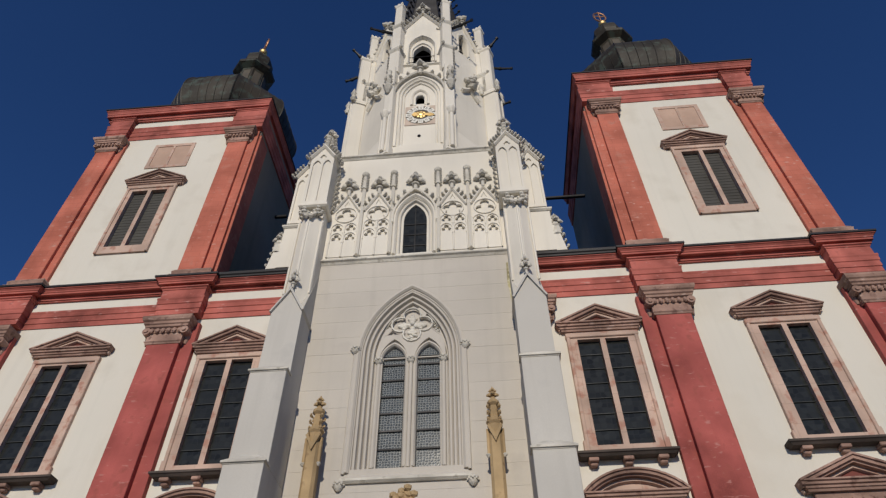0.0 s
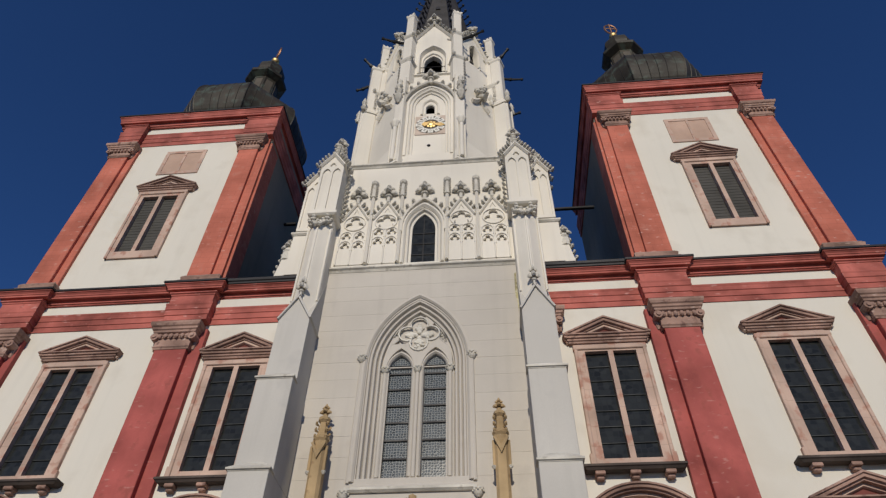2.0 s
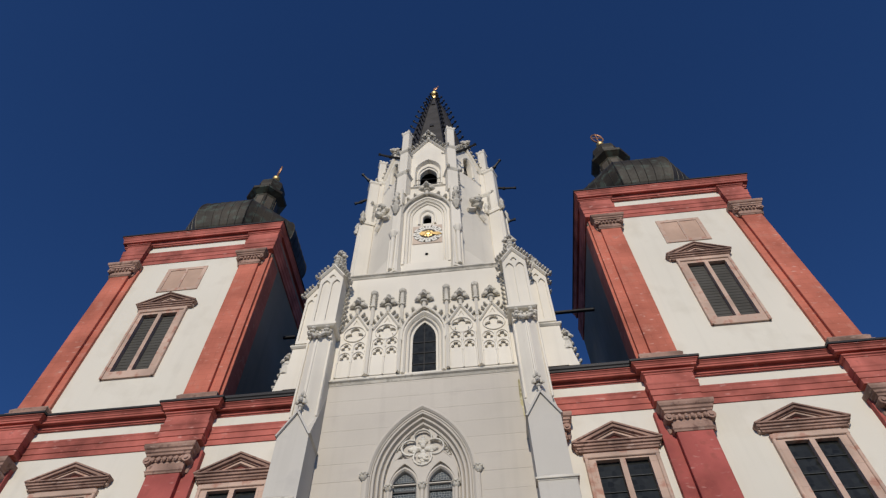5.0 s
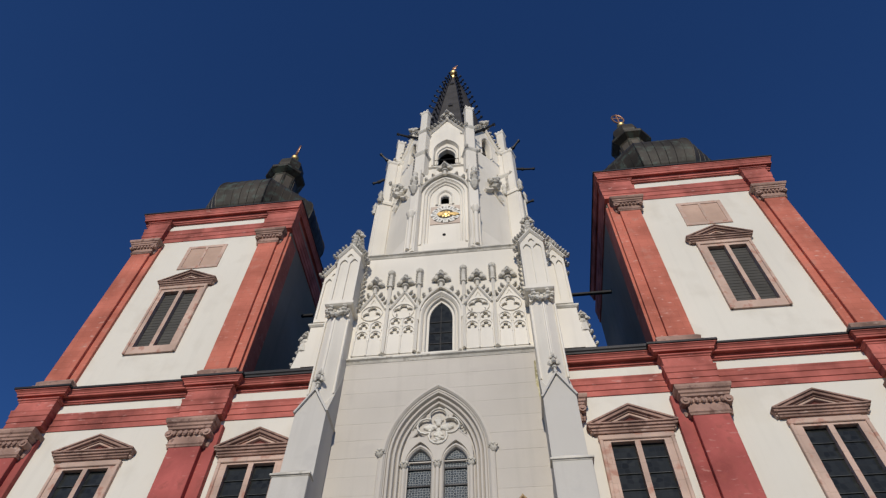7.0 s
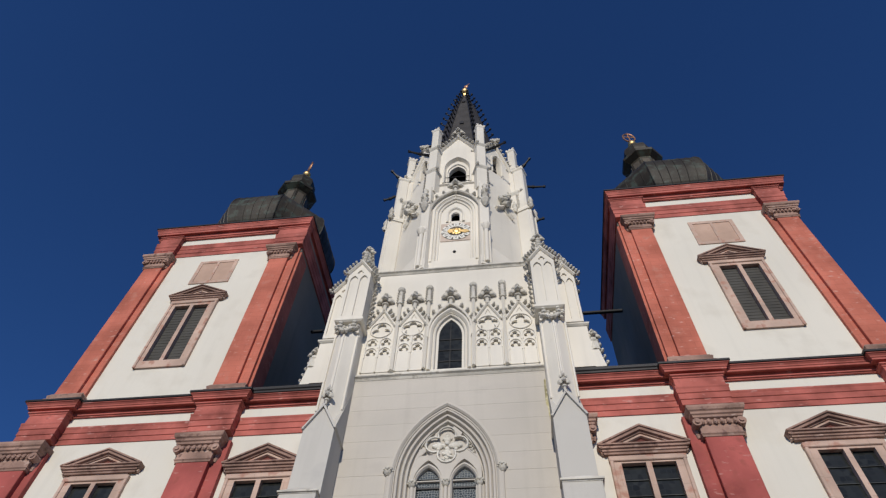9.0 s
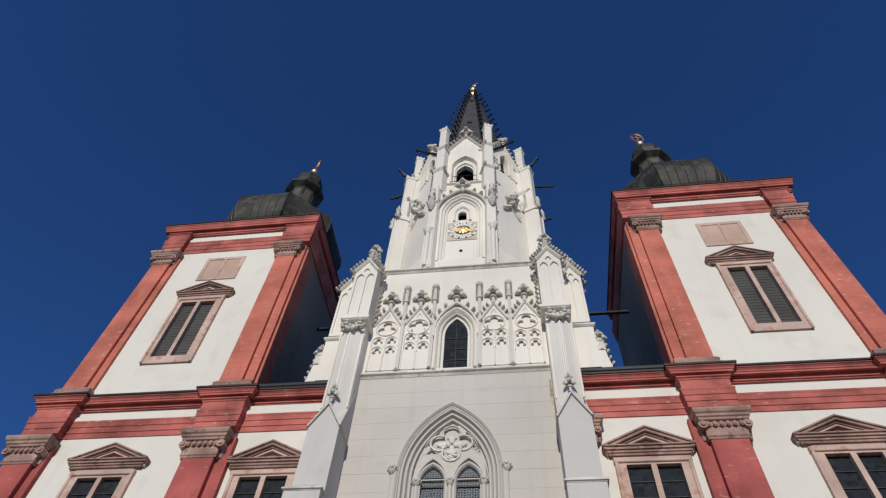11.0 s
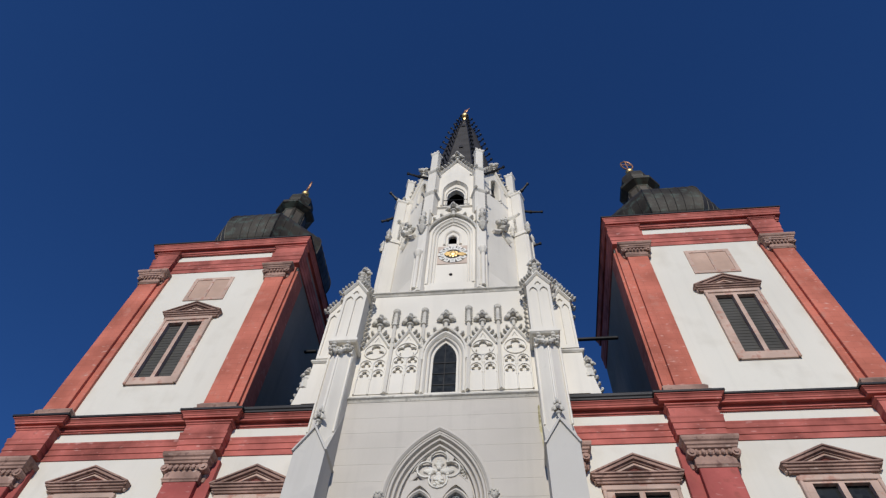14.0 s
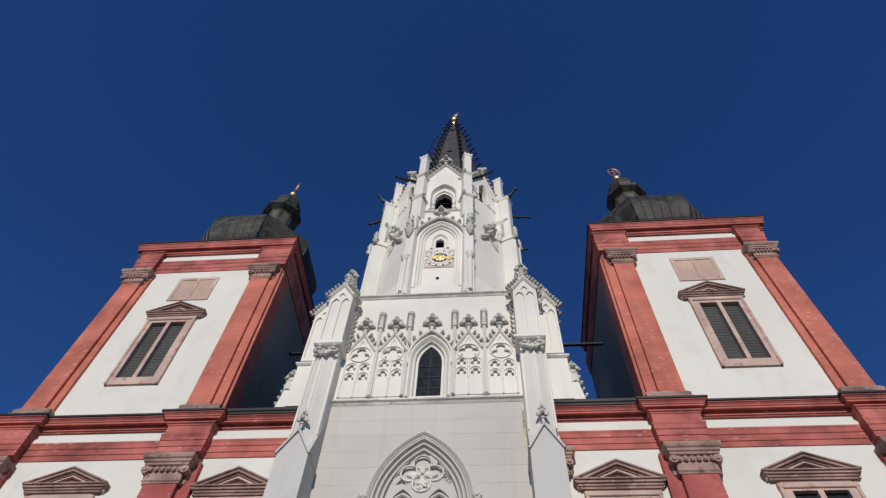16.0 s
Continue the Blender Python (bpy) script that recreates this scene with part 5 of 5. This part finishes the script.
def spout(p0, p2):
    """Long dark metal water spout, kinked, with a thickened mouth."""
    p0, p2 = Vector(p0), Vector(p2)
    d = (p2 - p0).normalized()
    p1 = p0.lerp(p2, 0.5) - Vector((0, 0, 0.10))
    bm = B()
    rod(bm, p0, p1, 0.14, 0.12, 6)
    rod(bm, p1, p2, 0.12, 0.09, 6)
    g = part("water_spout", bm, IRON, tower, "long dark metal water spout")
    for q, r in ((p1, 0.17), (p2, 0.14)):
        bm = B()
        rod(bm, q - d * 0.12, q + d * 0.06, r, r, 6)
        part("collar", bm, IRON, g)


for e in (-1, 1):
    spout((e * 2.3, -0.5, 50.5), (e * 4.1, -1.2, 50.3))
    spout((e * 5.1, 2.0, 51.0), (e * 6.15, 1.4, 52.0))
spout((-5.7, 2.2, 48.8), (-6.6, 2.2, 48.3))
spout((5.4, 4.1, 52.0), (7.35, 4.0, 51.4))
spout((5.6, 4.1, 46.0), (6.75, 4.0, 46.1))


for k in range(8):
    slim = k in (0, 7, 3, 4)
    rr, h = (R1 + 0.02, 0.36) if slim else (R1 + 0.30, 0.58)
    x, y = oct_pt(rr, k)
    a = -math.pi / 2 + (k + 0.5) * math.pi / 4
    bm = B()
    prism(bm, diamond(k, rr, h * 1.12), 33.3, 34.2)
    prism(bm, diamond(k, rr, h), 34.2, 43.9)
    pier = part("corner_pier", bm, GOTHIC, tower, "moulded white corner pier")
    for e in (-1, 1):
        px, py = x + h * math.cos(a) - e * h * 0.7 * math.sin(a), y + h * math.sin(a) + e * h * 0.7 * math.cos(a)
        bm = B()
        rod(bm, (px, py, 33.5), (px, py, 43.5 if not slim else 38.0), 0.09, sides=7)
        part("shaft", bm, GOTHIC, pier)
    if slim:
        px, py = x + 0.45 * math.cos(a), y + 0.45 * math.sin(a)
        bm = B()
        lathe(bm, [(0.15, 33.5), (0.15, 37.1), (0.21, 37.2), (0.32, 37.5), (0.35, 37.65), (0.3, 37.8), (0.1, 37.9)], 10, px, py)
        part("half_column", bm, GOTHIC, pier)
        bm = B()
        lathe(bm, [(0.08, 40.3), (0.24, 40.6), (0.34, 41.0), (0.28, 41.25), (0.18, 41.4), (0.32, 41.75), (0.17, 42.1), (0.28, 42.45), (0.13, 42.85), (0.22, 43.15), (0.04, 43.6)], 8, px, py)
        part("carved_canopy", bm, CARVED, pier)
        for j in range(6):
            b = j * math.pi / 3
            put("crocket", CROCKET, (px + 0.22 * math.cos(b), py + 0.22 * math.sin(b), 41.3 + 0.4 * (j % 3)), 0.7, b, pier)
    else:
        bm = B()
        prism(bm, diamond(k, rr, h * 1.15), 43.5, 43.8)
        prism(bm, diamond(k, rr, h * 1.15), 43.8, 44.6, diamond(k, rr, h * 0.55))
        part("pier_cap", bm, GOTHIC, pier)
        for j in range(8):
            px, py = diamond(k, rr, h * 1.25)[j]
            if j % 2 == 0:
                bm = B()
                lathe(bm, [(0.13, 43.5), (0.24, 43.8), (0.13, 44.15), (0.22, 44.5), (0.12, 44.85), (0.03, 45.2)], 7, px, py)
                part("knob", bm, CARVED, pier)
        bm = B()
        prism(bm, diamond(k, rr - 0.1, 0.46), 44.0, 50.4)
        pn = part("outer_pinnacle", bm, GOTHIC, tower, "square white pinnacle with a battlemented top")
        battlement(k, rr - 0.1, 0.46, 50.4, pn)
    # inner pinnacle at the belfry's corner
    ri = R2 + 0.18
    bm = B()
    prism(bm, diamond(k, ri, 0.46), 43.5, 47.0)
    prism(bm, diamond(k, ri, 0.40), 47.0, 51.2)
    prism(bm, diamond(k, ri, 0.34), 51.2, 54.8)
    pn = part("belfry_pinnacle", bm, GOTHIC, tower, "slender white belfry pinnacle with a battlemented top")
    for z, hh in ((46.9, 0.46), (51.1, 0.40)):
        bm = B()
        prism(bm, diamond(k, ri, hh), z - 0.35, z - 0.1, diamond(k, ri, hh * 1.25))
        prism(bm, diamond(k, ri, hh * 1.25), z - 0.1, z + 0.1)
        part("band", bm, CARVED, pn)
        for j in range(0, 8, 2):
            px, py = diamond(k, ri, hh * 1.15)[j]
            put("crocket", CROCKET, (px, py, z - 0.1), 0.9, math.atan2(py - oct_pt(ri, k)[1], px - oct_pt(ri, k)[0]), pn)
    for j in range(6 if slim else 0):
        side = 1 if k in (0, 3) else -1
        b = a + side * math.pi / 4
        put("crocket", CROCKET, (oct_pt(ri, k)[0] + 0.46 * math.cos(b), oct_pt(ri, k)[1] + 0.46 * math.sin(b), 43.9 + 0.42 * j), 0.8, b, pn)
    battlement(k, ri, 0.34, 54.8, pn)

# ---------- spire ----------
bm = B()
lathe(bm, [(4.3, 50.6), (3.7, 54.0), (2.45, 63.0), (1.38, 70.2), (0.26, 75.9)], 8, 0, YC, math.pi / 8)
spire = part("spire", bm, SLATE, tower, "steep octagonal dark slate spire")
for k in range(8):
    prev = None
    a = -math.pi / 2 + (k + 0.5) * math.pi / 4
    bm = B()
    for r, z in ((3.7, 54.0), (2.45, 63.0), (1.38, 70.2), (0.26, 75.9)):
        p = (*oct_pt(r, k), z)
        if prev:
            rod(bm, prev, p, 0.10, 0.10, 5)
        prev = p
    part("rib", bm, METALSHEET, spire)
    n = 14
    for j in range(n):
        z = 54.6 + (75.1 - 54.6) * j / (n - 1)
        r = np.interp(z, [54.0, 63.0, 70.2, 75.9], [3.7, 2.45, 1.38, 0.26])
        put("crocket", CROCKET_IRON, (*oct_pt(float(r) + 0.06, k), z), 1.45, a, spire)
for k, z in ((0, 62.0), (0, 71.2), (2, 66.0), (6, 66.0)):
    r = float(np.interp(z, [54.0, 63.0, 70.2, 75.9], [3.7, 2.45, 1.38, 0.26])) * math.cos(math.pi / 8)
    mp = face_map(k, r + 0.12)
    bm = B()
    plate(bm, [(-0.22, z), (0.22, z), (0.22, z + 0.35), (0, z + 0.6), (-0.22, z + 0.35)], [], 0.0, 0.5, mp)
    part("roof_hatch", bm, METALSHEET, spire)
bm = B()
lathe(bm, [(0.32, 75.6), (0.42, 75.9), (0.30, 76.3), (0.2, 76.7), (0.12, 77.0)], 10, 0, YC)
part("spire_cap", bm, GOLD, spire, "gilded spire cap")
bm = B()
blob(bm, (0, YC, 77.4), (0.5, 0.5, 0.5), 3)
part("ball", bm, GOLD, spire, "gilded ball", smooth=True)
bm = B()
rod(bm, (0, YC, 77.8), (0, YC, 79.4), 0.09)
rod(bm, (-0.1, YC, 79.0), (0.55, YC - 0.1, 79.9), 0.14, 0.05)
blob(bm, (0.15, YC, 79.4), (0.3, 0.12, 0.35))
part("weathervane", bm, REDGOLD, spire, "small tarnished weathervane")


bm = B()
plate(bm, [(4.70, 23.4), (4.79, 23.5), (4.80, 22.1), (4.795, 21.2), (4.76, 20.9), (4.73, 21.6), (4.66, 22.0), (4.68, 22.7)], [], WF - 0.03, WF - 0.005)
part("lichen_streak", bm, LICHEN, lower, "yellow lichen streak")


# ---------- portal pinnacles at the tower's foot ----------
def portal_pinnacle(x):
    y = -1.6
    pp = thing("portal_pinnacle", "slender ochre sandstone pinnacle beside the portal", "pinnacle", "portal pinnacles", (x, y, 0))
    bm = B()
    prism(bm, [(x - 0.27, y + 0.2), (x - 0.27, y - 0.12), (x - 0.16, y - 0.27), (x + 0.16, y - 0.27), (x + 0.27, y - 0.12), (x + 0.27, y + 0.2)], -0.25, 13.5)
    sh = part("shaft", bm, OCHRE, pp)
    for e in (-1, 1):
        bm = B()
        box(bm, x + e * 0.3 - 0.05, x + e * 0.3 + 0.05, y - 0.16, y + 0.02, 12.6, 13.7, 0.02)
        part("side_fillet", bm, OCHRE, sh)
        head_corbel("corbel", (x + e * 0.31, y - 0.1, 12.6), 0.08, sh)
    bm = B()
    sweep(bm, [(x - 0.25, 13.75), (x, 13.2), (x + 0.25, 13.75)], [(-0.06, y - 0.2), (-0.06, y - 0.36), (0.05, y - 0.36), (0.05, y - 0.2)], FLAT)
    part("gablet", bm, OCHRE, pp)
    bm = B()
    lathe(bm, [(0.25, 13.4), (0.26, 13.9), (0.33, 14.0), (0.33, 14.1), (0.20, 14.2), (0.15, 14.75), (0.25, 14.85), (0.25, 14.95), (0.10, 15.1), (0.07, 15.2)], 8, x, y)
    part("spirelet", bm, OCHRE, pp)
    put("finial", FINIAL_OCHRE, (x, y, 14.95), 0.72, 0, sh)
    for k in range(4):
        for j in range(4):
            put("crocket", CROCKET_OCHRE, (x + 0.22 * math.cos(j * math.pi / 2 + 0.78), y + 0.22 * math.sin(j * math.pi / 2 + 0.78), 13.75 + 0.28 * k), 0.5, j * math.pi / 2 + 0.78, sh)
    pp.location.z += 0.25
    return pp


for x in (-3.60, 3.535):
    portal_pinnacle(x)
gable = thing("portal_gable", "ochre sandstone gable crown over the portal", "gable", "", (0.1, -1.9, 0))
bm = B()
plate(bm, [(-1.9, 8.0), (2.1, 8.0), (0.1, 11.0)], [], -2.1, -1.3)
g = part("gable_wall", bm, OCHRE, gable)
bm = B()
for k in range(12):
    a = k * 2.4
    blob(bm, (0.1 + 0.14 * math.sqrt(k) * math.cos(a), -2.0 - 0.05 * (k % 3), 11.25 + 0.11 * math.sqrt(k) * math.sin(a)), (0.17, 0.14, 0.15))
part("leaf_crown", bm, OCHRE, gable)
